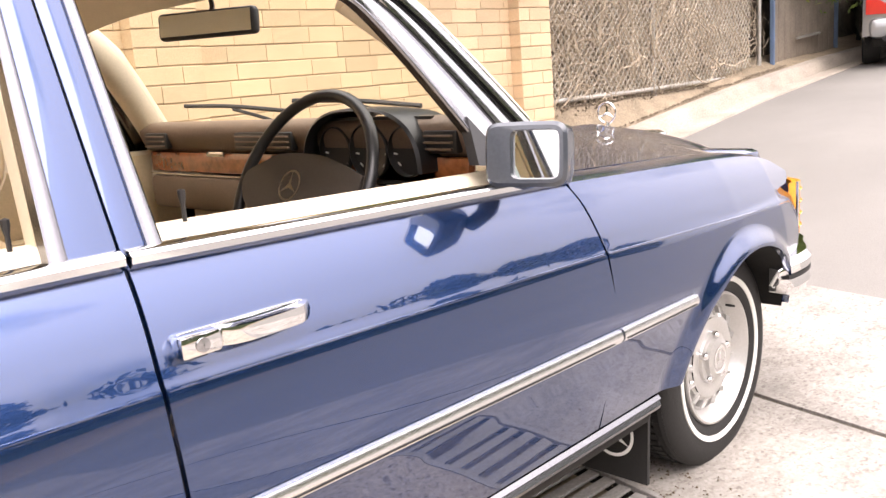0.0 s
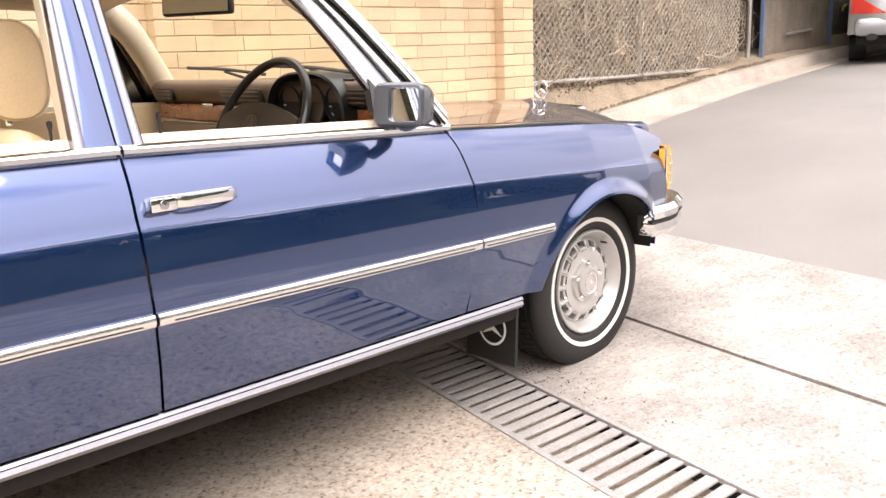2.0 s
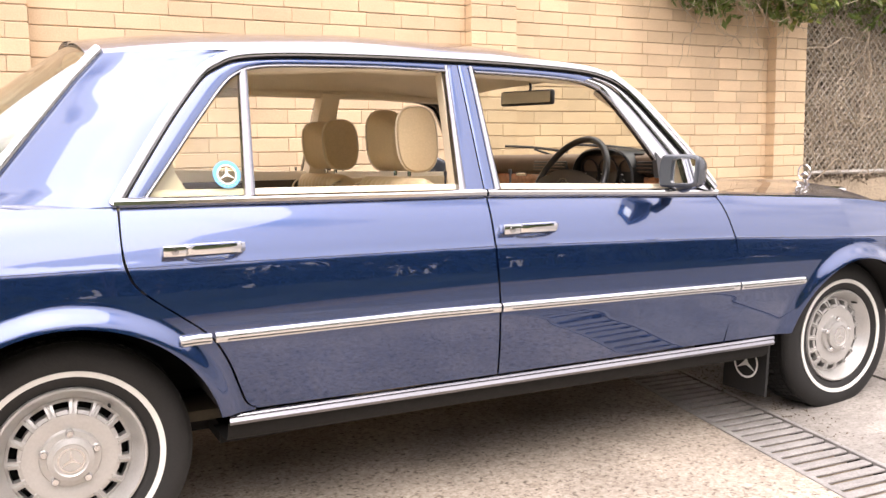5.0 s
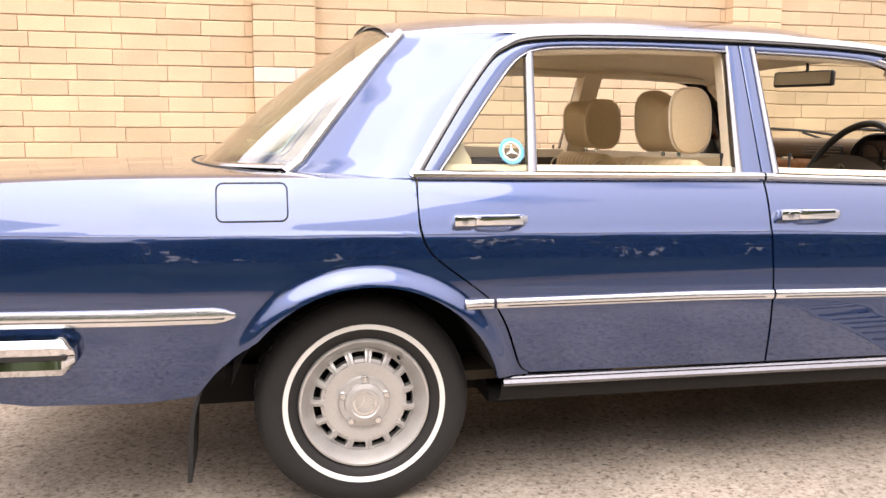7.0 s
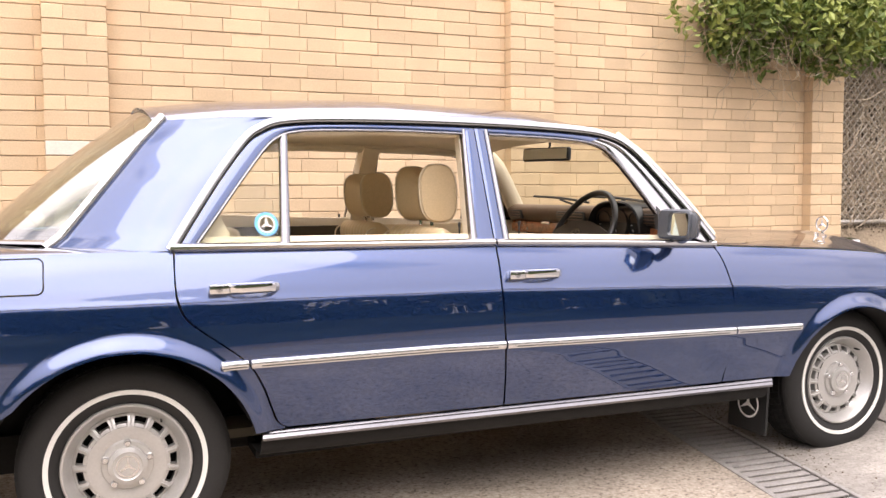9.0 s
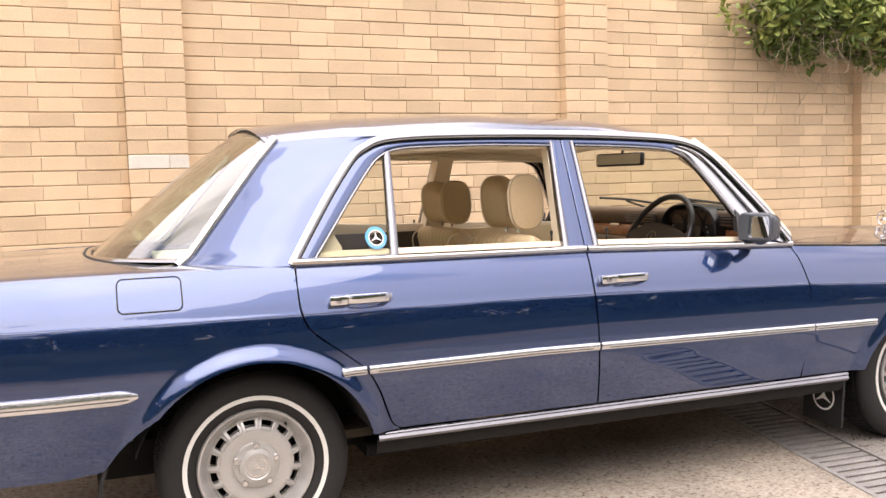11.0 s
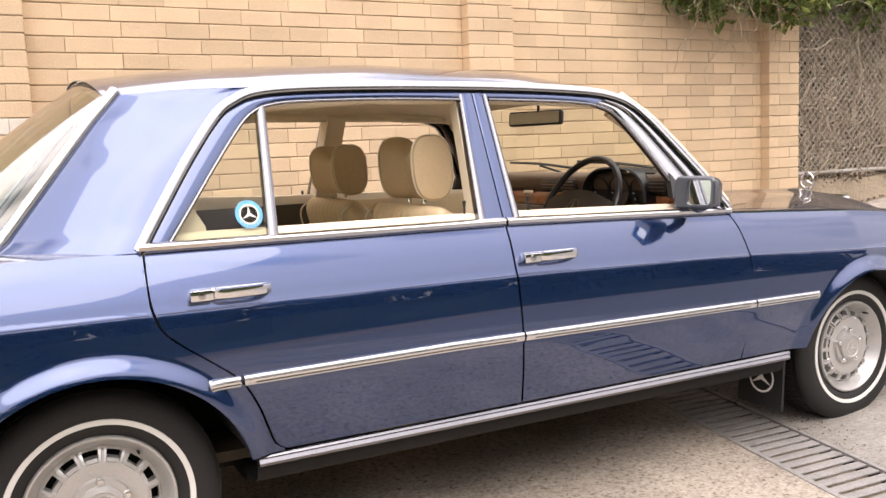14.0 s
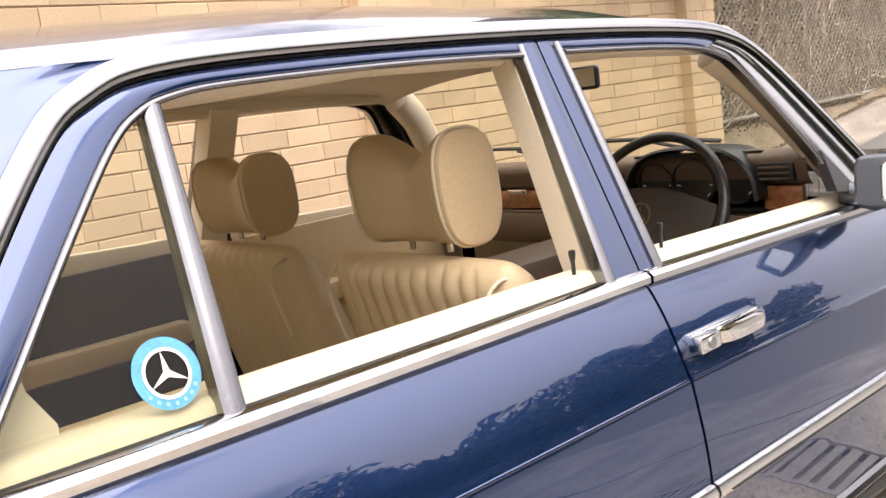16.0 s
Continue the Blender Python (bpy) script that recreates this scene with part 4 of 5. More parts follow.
    lathe(bm, [(0.003, 0), (0.0045, -0.012), (0.003, -0.028), (0.0005, -0.03)], 8, (0.164 * math.cos(0.9), -0.048, 0.164 * math.sin(0.9)))
    part("valve", bm, RUBBER, t)


for cx, cy in ((0.0, 0.742), (2.96, 0.742)):
    wheel(cx, -cy, 1), wheel(cx, cy, -1)
# wheel houses and underbody
for arch in (ARCH_R, ARCH_F):
    for s in (1, -1):
        pts = arch_pts(arch, 15, 165, 24, 0.005)
        rows = [[(x, s * (side(x, max(z, 0.36)) + 0.02) if j == 0 else s * -0.5, z) for x, z in pts] for j in (0, 1)]
        part("wheel_house", shell(rows, (0, 0, 0), False), DARK, car)
        cxm = arch[0]
        part("wheel_house_wall", boxes((cxm - 0.4, cxm + 0.4, -0.51 if s == 1 else 0.49, -0.49 if s == 1 else 0.51, 0.26, 0.70)), DARK, car)
part("underbody", boxes((0.42, 2.46, -0.66, 0.66, 0.24, 0.30), (-1.18, -0.4, -0.78, 0.78, 0.40, 0.46), (-0.45, 0.45, -0.56, 0.56, 0.34, 0.38), (-0.5, 0.5, -0.5, 0.5, 0.24, 0.34), (2.4, 3.18, -0.5, 0.5, 0.26, 0.40), (3.28, 3.36, -0.55, 0.55, 0.40, 0.5)), DARK, car)
part("exhaust_pipe", tube([(0.5, -0.2, 0.2), (1.5, -0.2, 0.19), (2.4, -0.2, 0.2)], 0.028), DARK, car)
part("cabin_floor", boxes((0.2, 2.3, -0.73, 0.73, 0.34, 0.37)), SHADED_BROWN, car)
# bumpers
def bumper(path, z, name, label):
    prof = [(-0.03, -0.062), (0.028, -0.058), (0.042, -0.035), (0.038, -0.008), (0.026, 0.0), (0.040, 0.010), (0.044, 0.036), (0.028, 0.056), (-0.03, 0.060)]
    k = 0.82 if name == "rear_bumper" else 1.0
    b = part(name, sweep([(x, y, z) for x, y in path], [(-a, k * q) for a, q in prof], taper=[0.45] + [0.8] + [1] * (len(path) - 4) + [0.8, 0.45]), CHROME, car, label)
    part("bumper_strip", sweep([(x, y, z) for x, y in path[1:-1]], [(-0.020, -0.006), (-0.041, -0.005), (-0.041, 0.007), (-0.020, 0.008)]), RUBBER, b)


fb = spline([(3.195, 0.876), (3.28, 0.886), (3.37, 0.876), (3.46, 0.832), (3.57, 0.77), (3.66, 0.55), (3.72, 0.0)], 5)
fb = [tuple(p) for p in fb] + [(x, -y) for x, y in fb[::-1][1:]]
bumper(fb, 0.505, "front_bumper", "chrome double-ridged front bumper")
rb = spline([(-0.765, 0.918), (-0.85, 0.915), (-1.0, 0.90), (-1.15, 0.86), (-1.26, 0.77), (-1.31, 0.5), (-1.33, 0.0)], 5)
rb = [tuple(p) for p in rb] + [(x, -y) for x, y in rb[::-1][1:]]
bumper([(x, y) for x, y in rb[::-1]], 0.528, "rear_bumper", "chrome double-ridged rear bumper")
# nose and tail closing panels
part("nose_panel", boxes((3.40, 3.54, -0.70, 0.70, 0.42, 0.85), bevel=0.03), PAINT, car)
part("tail_panel", boxes((-1.225, -1.10, -0.80, 0.80, 0.45, 0.95), bevel=0.03), PAINT, car)
part("grille", boxes((3.55, 3.69, -0.28, 0.28, 0.50, 0.90), bevel=0.03), CHROME, car, "chrome upright radiator grille")
for s in (1, -1):
    rows = []
    for z in np.linspace(0.606, 0.765, 9):
        rows.append([(x, s * (-y), z) for x, y in [tuple(q) for q in spline([(3.354, 0.884), (3.39, 0.878), (3.422, 0.862), (3.450, 0.830), (3.476, 0.770), (3.50, 0.68)], 4)]])
    amb = part("indicator_lamp", shell(rows, (-0.02, 0.02 * s, 0)), AMBER, car, "ribbed amber corner indicator lens")
    for z in np.linspace(0.63, 0.742, 4):
        part("lens_rib", sweep([(x + 0.002, s * (-y - 0.002), z) for x, y in [tuple(q) for q in spline([(3.360, 0.883), (3.39, 0.878), (3.422, 0.862), (3.450, 0.830), (3.476, 0.770)], 4)]], circle(0.0035, 6)), AMBER, amb)
    part("headlamp", boxes((3.49, 3.54, -0.68 if s == 1 else 0.30, -0.30 if s == 1 else 0.68, 0.60, 0.77), bevel=0.015), GALV, car)
    part("lamp_trim", sweep([(3.354, s * -0.883, 0.60), (3.354, s * -0.883, 0.77)], circle(0.005, 6)), CHROME, car)
# bonnet ornament
orn = part("bonnet_ornament", sweep([(3.69 + 0, 0.040 * math.cos(a), 0.965 + 0.040 * math.sin(a)) for a in np.linspace(0, 2 * math.pi, 40)[:-1]], circle(0.0042, 8), up=(1, 0, 0), closed=True), CHROME, car, "small chrome ring ornament with three arms")
bm = bmesh.new()
for k in range(3):
    a = math.pi / 2 + k * 2 * math.pi / 3
    tip, c0 = Vector((3.69, 0.039 * math.cos(a), 0.965 + 0.039 * math.sin(a))), Vector((3.69, 0, 0.965))
    sd = Vector((0, -math.sin(a), math.cos(a))) * 0.007
    v = [bm.verts.new(p) for p in (c0 + sd, c0 - sd, tip, c0 + Vector((0.006, 0, 0)), c0 - Vector((0.006, 0, 0)))]
    for f in ((0, 2, 3), (3, 2, 1), (1, 2, 4), (4, 2, 0)):
        bm.faces.new([v[i] for i in f])
part("ornament_arms", bm, CHROME, orn, smooth=False)
bm = bmesh.new()
rows = [[(3.69 + r * math.cos(a), r * 1.4 * math.sin(a), z) for a in np.linspace(0, 2 * math.pi, 20)[:-1]] for r, z in ((0.026, 0.895), (0.024, 0.902), (0.010, 0.906), (0.007, 0.93))]
grid(bm, rows, True)
part("ornament_base", bm, CHROME, orn)
# door handles
def handle(x0, owner, s):
    z = 0.858
    y = lambda x: side(x, z) * s
    bm = bmesh.new()
    box(bm, x0, x0 + 0.205, -0.012, 0.012, -0.016, 0.016, 0.006, Matrix.Translation((0, y(x0 + 0.1) - 0.004 * s, z)))
    base = part("door_handle", bm, CHROME, owner, "chrome door handle")
    path = [(x0 + 0.055, y(x0 + 0.05) - 0.014 * s, z), (x0 + 0.08, y(x0 + 0.08) - 0.034 * s, z + 0.001), (x0 + 0.13, y(x0 + 0.13) - 0.038 * s, z + 0.001), (x0 + 0.18, y(x0 + 0.18) - 0.034 * s, z + 0.001), (x0 + 0.208, y(x0 + 0.2) - 0.012 * s, z)]
    part("grip", sweep([tuple(p) for p in spline(path, 4)], [(-0.006, -0.014), (0.005, -0.012), (0.007, 0.0), (0.005, 0.012), (-0.006, 0.014)]), CHROME, base)
    bm = bmesh.new()
    box(bm, x0 - 0.004, x0 + 0.056, -0.02, 0.01, -0.015, 0.015, 0.005, Matrix.Translation((0, y(x0) - 0.010 * s, z)))
    blk = part("lock_block", bm, CHROME, base)
    bm = bmesh.new()
    lathe(bm, [(0.010, 0), (0.010, -0.004 * s), (0.001, -0.005 * s)], 16, (x0 + 0.026, y(x0) - 0.029 * s, z))
    part("lock", bm, ALU, base)


for s, i in ((1, 0), (-1, 1)):
    handle(0.246, rear_doors[i], s), handle(1.272, front_doors[i], s)
# door mirror
for s in (1, -1):
    M = pose(1.968, -0.955 * s, 1.022, 0, 7, 14 * s)
    bm = bmesh.new()
    rows = []
    for x, w, h in ((-0.040, 0.072, 0.050), (-0.034, 0.078, 0.057), (0.0, 0.076, 0.054), (0.035, 0.064, 0.044), (0.052, 0.04, 0.026)):
        ring = []
        for k in range(24):
            a = 2 * math.pi * k / 24
            c, q = math.cos(a), math.sin(a)
            ring.append(M @ Vector((x, w * math.copysign(abs(c) ** 0.32, c), h * math.copysign(abs(q) ** 0.32, q))))
        rows.append(ring)
    vs = grid(bm, rows, True)
    bm.faces.new(vs[-1])
    mir = part("door_mirror", bm, HOUSING, front_doors[0 if s == 1 else 1], "dark rectangular door mirror")
    sq = lambda a, w, h, e: (w * math.copysign(abs(math.cos(a)) ** e, math.cos(a)), h * math.copysign(abs(math.sin(a)) ** e, math.sin(a)))
    bm = bmesh.new()
    rr = []
    for x, w, h, off in ((-0.040, 0.072, 0.050, 0.0), (-0.041, 0.046, 0.043, -0.019), (-0.030, 0.044, 0.041, -0.019)):
        rr.append([M @ Vector((x, s * off + sq(a, w, h, 0.28)[0], sq(a, w, h, 0.28)[1])) for a in np.linspace(0, 2 * math.pi, 41)[:-1]])
    grid(bm, rr, True)
    part("mirror_bezel", bm, HOUSING, mir)
    bm = bmesh.new()
    bm.faces.new([bm.verts.new(p) for p in rr[-1]])
    part("mirror_glass", bm, MIRROR, mir)
    part("mirror_arm", sweep([(2.02, -0.94 * s, 0.985), (2.03, -0.885 * s, 0.968), (2.04, -0.81 * s, 0.985)], circle(0.028, 10), taper=(0.8, 0.8, 1)), HOUSING, mir)
    tri = [(1.965, 1.0), (2.06, 0.985), (2.035, 1.02), (1.985, 1.09)]
    bm = bmesh.new()
    f1 = [bm.verts.new((x, s * (gy(z) - 0.012), z)) for x, z in tri]
    f2 = [bm.verts.new((x, s * (gy(z) + 0.012), z)) for x, z in tri]
    bm.faces.new(f1), bm.faces.new(f2)
    for k in range(4):
        bm.faces.new((f1[k], f1[(k + 1) % 4], f2[(k + 1) % 4], f2[k]))
    part("mirror_plinth", bm, BLACKP, mir)
# mud flaps
def flap(pts, name, label):
    bm = bmesh.new()
    a = [bm.verts.new(p) for p in pts]
    b = [bm.verts.new((p[0] + 0.012, p[1], p[2])) for p in pts]
    bm.faces.new(a), bm.faces.new(b)
    for k in range(len(a)):
        bm.faces.new((a[k], a[(k + 1) % len(a)], b[(k + 1) % len(b)], b[k]))
    return part(name, bm, RUBBER, car, label, smooth=False)


for s in (1, -1):
    f1 = flap([(2.51, s * -0.85, 0.36), (2.495, s * -0.85, 0.125), (2.495, s * -0.63, 0.125), (2.51, s * -0.63, 0.36)], "mud_flap", "black rubber mud flap with a round white mark")
    bm = bmesh.new()
    mark(bm, -0.755, 0.245, 0.062, lambda y, z, o: (2.497 + (z - 0.24) * 0.04 - 0.004 - o, s * y, z))
    part("flap_mark", bm, BADGE, f1)
    rows = [[(x, s * y, z) for y in (-0.885, -0.62)] for x, z in spline([(-0.375, 0.515), (-0.44, 0.43), (-0.475, 0.33), (-0.485, 0.22), (-0.49, 0.14)], 4)]
    part("mud_flap", shell(rows, (-0.012, 0, 0)), RUBBER, car, "plain black rubber mud flap")


# ---------------- cabin ----------------
def seat(cy, ear):
    bm = bmesh.new()
    box(bm, 1.12, 1.64, cy - 0.26, cy + 0.26, 0.42, 0.60, 0.05, None, 3)
    st = part("front_seat", bm, LEATHER, car, "tan leather front seat with pleated back and head restraint")
    rows = []
    zs = list(np.linspace(0.46, 0.945, 22)) + [0.965, 0.985, 1.0, 1.01, 1.016]
    for z in zs:
        u = (z - 0.46) / 0.556
        cx = 1.30 - 0.17 * u
        sh = 1.0 if z < 0.95 else math.sqrt(max(0.02, 1 - ((z - 0.95) / 0.068) ** 2))
        w = 0.305 - 0.03 * max(0, u - 0.7) / 0.3
        ring = []
        for face in (-1, 1):
            for q in np.linspace(-1, 1, 81):
                yy_ = q * face * -w
                t = (0.092 - 0.02 * u) * sh * (1 - abs(q) ** 5) ** 0.45
                if abs(yy_) < 0.213:
                    t -= 0.013 * (1 - abs(math.sin(math.pi * (yy_ + 0.213) / 0.0475)) ** 0.5) * sh
                ring.append((cx + face * max(t, 0.004), cy + yy_ * (0.88 + 0.12 * sh), z))
        rows.append(ring)
    bm = bmesh.new()
    vs = grid(bm, rows, True)
    bm.faces.new(vs[-1])
    back = part("backrest", bm, LEATHER, st)
    # seam piping along the shoulders
    for sg in (1, -1):
        part("piping", tube([tuple(p) for p in spline([(1.16, cy + sg * 0.268, 0.970), (1.10, cy + sg * 0.258, 0.990), (1.066, cy + sg * 0.250, 0.94), (1.10, cy + sg * 0.246, 0.80)], 5)], 0.004, 6), TRIM, back)
    bm = bmesh.new()
    rows = []
    ends = [(-0.148, 0.84), (-0.147, 0.92), (-0.143, 0.97), (-0.135, 1.0)]
    slices = ends + [(q, 1.0) for q in np.linspace(-0.12, 0.12, 21)] + [(-q, k) for q, k in ends[::-1]]
    for y, k in slices:
        v = y / 0.15
        dip = max(0.0, 1 - abs(v) / 0.80)
        depth = 0.077 - 0.030 * dip ** 0.8
        top = ear - 0.56 * ear * dip ** 1.1
        ring = []
        for n in range(40):
            a = 2 * math.pi * n / 40
            c, q = math.cos(a), math.sin(a)
            dx = depth * k * math.copysign(abs(c) ** 0.72, c)
            dz = math.copysign(abs(q) ** 0.72, q) * (top if q > 0 else 0.116) - (1 - k) * 0.4 * q * 0.1
            ring.append((1.178 + dx - 0.05 * (dz + 0.05) - 0.10 * abs(v) ** 2 * 0.16, cy + y, 1.152 + dz))
        rows.append(ring)
    vs = grid(bm, rows, True)
    bm.faces.new(vs[0]), bm.faces.new(vs[-1])
    hr = part("head_restraint", bm, LEATHER, st, "tan leather head restraint with raised ends")
    for sg in (1, -1):
        ring = rows[-4 if sg == 1 else 3]
        part("piping", tube([(p[0] + (p[0] - 1.165) * 0.02, p[1], p[2]) for p in ring], 0.0032, 6, closed=True, up=(0, 1, 0)), TRIM, hr)
        part("stem", tube([(1.165, cy + sg * 0.06, 1.02), (1.165, cy + sg * 0.06, 1.09)], 0.007, 8), CHROME, hr)
    part("pocket_net", boxes((1.215, 1.222, cy - 0.17, cy + 0.17, 0.52, 0.74), bevel=0.003), BLACKP, st, "black net pocket")


seat(-0.385, 0.106), seat(0.37, 0.092)
# rear bench
rows = []
for v in np.linspace(-1, 1, 41):
    y = 0.66 * v
    pl = 0.008 * abs(math.sin(v * 22)) if 0.15 < abs(v) < 0.8 else 0
    rows.append([(x, y, z) for x, z in ((0.12, 0.90), (0.14, 0.955), (0.20, 0.965), (0.27, 0.94), (0.31 - pl, 0.85), (0.38 - pl, 0.66), (0.44, 0.58), (0.52, 0.595 - pl), (0.80, 0.60 - pl), (0.86, 0.57), (0.86, 0.40))])
part("rear_bench", shell(rows, (0, 0, -0.05), False), LEATHER, car, "tan leather rear bench seat")
for s in (1, -1):
    bm = bmesh.new()
    box(bm, 0.14, 0.60, -0.735 if s == 1 else 0.60, -0.60 if s == 1 else 0.735, 0.72, 0.985, 0.045, None, 4)
    part("seat_bolster", bm, LEATHER, car, "tan side bolster of the rear bench")
part("parcel_shelf", boxes((-0.24, 0.16, -0.66, 0.66, 0.93, 0.955), bevel=0.008), TRIM, car)
for s in (1, -1):
    q = [(0.145, 0.985), (0.33, 0.985), (0.335, 1.02), (0.315, 1.06), (0.31, 1.12), (0.36, 1.21), (0.40, 1.28), (0.36, 1.28), (0.27, 1.17)]
    bm = bmesh.new()
    a = [bm.verts.new((x, s * (gy(z) + 0.065), z)) for x, z in q]
    b = [bm.verts.new((x, s * (gy(z) + 0.10), z)) for x, z in q]
    bm.faces.new(a), bm.faces.new(b)
    for k in range(len(q)):
        bm.faces.new((a[k], a[(k + 1) % len(q)], b[(k + 1) % len(q)], b[k]))
    part("quarter_trim", bm, TRIM, car, "cream trim beside the quarter window", smooth=False)
    for x, own in ((1.135, rear_doors), (1.375, front_doors)):
        bm = bmesh.new()
        lathe(bm, [(0.0035, -0.03), (0.0035, 0.03), (0.006, 0.042), (0.006, 0.05), (0.001, 0.052)], 8)
        bm.transform(pose(x, s * -0.782, 0.992, 90, 0, 0))
        part("lock_pin", bm, BLACKP, own[0 if s == 1 else 1], "black door lock pin")
# sticker on the right quarter glass
glass_at = lambda x, z, o: (x, gy(z) + 0.010 - o, z)
bm = bmesh.new()
c0, c1 = 0.446, 1.050
for k in range(48):
    a, b = 2 * math.pi * k / 48, 2 * math.pi * (k + 1) / 48
    bm.faces.new([bm.verts.new(glass_at(c0 + r * math.cos(w), c1 + r * math.sin(w), 0.001)) for r, w in ((0.0265, a), (0.0385, a), (0.0385, b), (0.0265, b))])
stk = part("round_sticker", bm, BLUEST, rear_doors[0], "round blue and white sticker on the quarter glass")
bm = bmesh.new()
mark(bm, c0, c1, 0.0275, lambda x, z, o: glass_at(x, z, 0.002))
part("sticker_mark", bm, BADGE, stk, "white three-armed mark")
for k in range(7):
    a = math.pi * (1.2 + 0.6 * k / 6)
    bm = bmesh.new()
    r0, r1 = 0.0305, 0.0345
    bm.faces.new([bm.verts.new(glass_at(c0 + r * math.cos(w), c1 + r * math.sin(w), 0.0022)) for r, w in ((r0, a - 0.06), (r1, a - 0.06), (r1, a + 0.06), (r0, a + 0.06))])
    part("sticker_bar", bm, GREYBAR, stk)
# dashboard
yy = np.linspace(-0.70, 0.70, 41)
prof = spline([(2.42, 1.01), (2.30, 1.055), (2.20, 1.075), (2.13, 1.085), (2.095, 1.075), (2.085, 1.05), (2.10, 1.01), (2.12, 0.995)], 3)
rows = [[(min(x, 2.20 + 0.19 * (1 - (y / 0.7) ** 2)), y, z) for x, z in prof] for y in yy]
dash = part("dashboard", shell(rows, (0, 0, 0), False), DASHM, car, "brown-black padded dashboard with walnut veneer")
part("wood_trim", boxes((2.100, 2.125, -0.68, 0.68, 0.935, 0.995), bevel=0.005), WOODV, dash, "glossy walnut strip")
part("lower_pad", boxes((2.085, 2.20, -0.68, 0.68, 0.82, 0.925), bevel=0.02), DASHM, dash)
part("chrome_line", boxes((2.094, 2.10, -0.68, 0.68, 0.926, 0.931)), CHROME, dash)
part("glovebox_catch", boxes((2.088, 2.104, 0.24, 0.33, 0.985, 1.0), bevel=0.004), CHROME, dash)
part("console", boxes((1.55, 2.20, -0.10, 0.10, 0.37, 0.86), bevel=0.03), DASHM, dash)
part("footwell_lining", boxes((2.24, 2.28, -0.70, 0.70, 0.37, 0.83)), TRIM, dash)
for y0, y1 in ((0.53, 0.66), (-0.10, 0.16), (-0.67, -0.57)):
    vent = part("air_vent", boxes((2.078, 2.10, y0, y1, 1.005, 1.055), bevel=0.006), BLACKP, dash)
    for k in range(3):
        part("vent_slat", boxes((2.070, 2.079, y0 + 0.01, y1 - 0.01, 1.014 + 0.014 * k, 1.018 + 0.014 * k)), DASHM, vent)
# instrument hood
rows = []
for x, gr in ((2.22, 0.90), (2.16, 0.96), (2.10, 1.0), (2.05, 1.0), (2.045, 0.96), (2.07, 0.93)):
    ring = []
    for a in np.linspace(0, math.pi, 33):
        c, q = math.cos(a), math.sin(a)
        ring.append((x, -0.385 + 0.205 * gr * math.copysign(abs(c) ** 0.75, c), 0.965 + 0.145 * gr * abs(q) ** 0.8))
    rows.append(ring)
hood_b = part("instrument_hood", shell(rows, (0, 0, 0), False), BLACKP, dash, "black instrument hood")
part("instrument_back", boxes((2.10, 2.11, -0.58, -0.19, 0.93, 1.085)), DIAL, hood_b)
for yq, r in ((-0.265, 0.058), (-0.385, 0.066), (-0.51, 0.058)):
    bm = bmesh.new()
    lathe(bm, [(0.001, 0.0), (r * 0.92, 0.0), (r, -0.004), (r, -0.016), (r * 0.95, -0.018), (r * 0.92, -0.004)], 32)
    bm.transform(pose(2.098, yq, 1.008, 0, 0, -90))
    d = part("dial", bm, DIAL, hood_b)
    for k in range(9):
        a = radians(-40 + 260 * k / 8)
        bm = bmesh.new()
        rr = r * 0.78
        box(bm, -0.002, 0.002, -0.0008, 0.0008, -0.006, 0.006, 0, Matrix.Translation((2.0945, yq + rr * math.cos(a), 1.008 + rr * math.sin(a))) @ Matrix.Rotation(math.pi / 2 - a, 4, "X") @ Matrix.Rotation(math.pi / 2, 4, "Z"))
        part("dial_tick", bm, BADGE, d)
# steering wheel
SW = Matrix.Translation((1.895, -0.365, 0.95)) @ Matrix.Rotation(radians(-62), 4, "Y")
ring = [SW @ Vector((0.220 * math.cos(a), 0.220 * math.sin(a), 0)) for a in np.linspace(0, 2 * math.pi, 61)[:-1]]
nrm = (SW.to_3x3() @ Vector((0, 0, 1)))
wheel_s = part("steering_wheel", tube(ring, 0.0135, 12, closed=True, up=tuple(nrm)), BLACKP, car, "black steering wheel with a broad padded centre")
bm = bmesh.new()
pts = spline([(-0.205, 0.03), (-0.10, 0.062), (0.0, 0.070), (0.10, 0.062), (0.205, 0.03), (0.195, -0.03), (0.11, -0.085), (0.0, -0.105), (-0.11, -0.085), (-0.195, -0.03), (-0.205, 0.03)], 4)[:-1]
f1 = [bm.verts.new(SW @ Vector((b, a, 0.012 if abs(a) > 0.12 else 0.03))) for a, b in pts]
f2 = [bm.verts.new(SW @ Vector((b, a, -0.015))) for a, b in pts]
bm.faces.new(f1), bm.faces.new(f2)
for k in range(len(pts)):
    bm.faces.new((f1[k], f1[(k + 1) % len(pts)], f2[(k + 1) % len(pts)], f2[k]))
part("wheel_pad", bm, PADM, wheel_s)
bm = bmesh.new()
mark(bm, 0, -0.005, 0.036, lambda a, b, o: tuple(SW @ Vector((b, a, 0.032))))
part("pad_mark", bm, ALU, wheel_s)
part("column", tube([SW @ Vector((0, 0, -0.01)), SW @ Vector((0, 0, -0.16))], 0.035, 12), BLACKP, wheel_s)
part("stalk", tube([SW @ Vector((0, 0.03, -0.06)), SW @ Vector((0.02, 0.17, -0.05))], 0.007, 8), BLACKP, wheel_s)
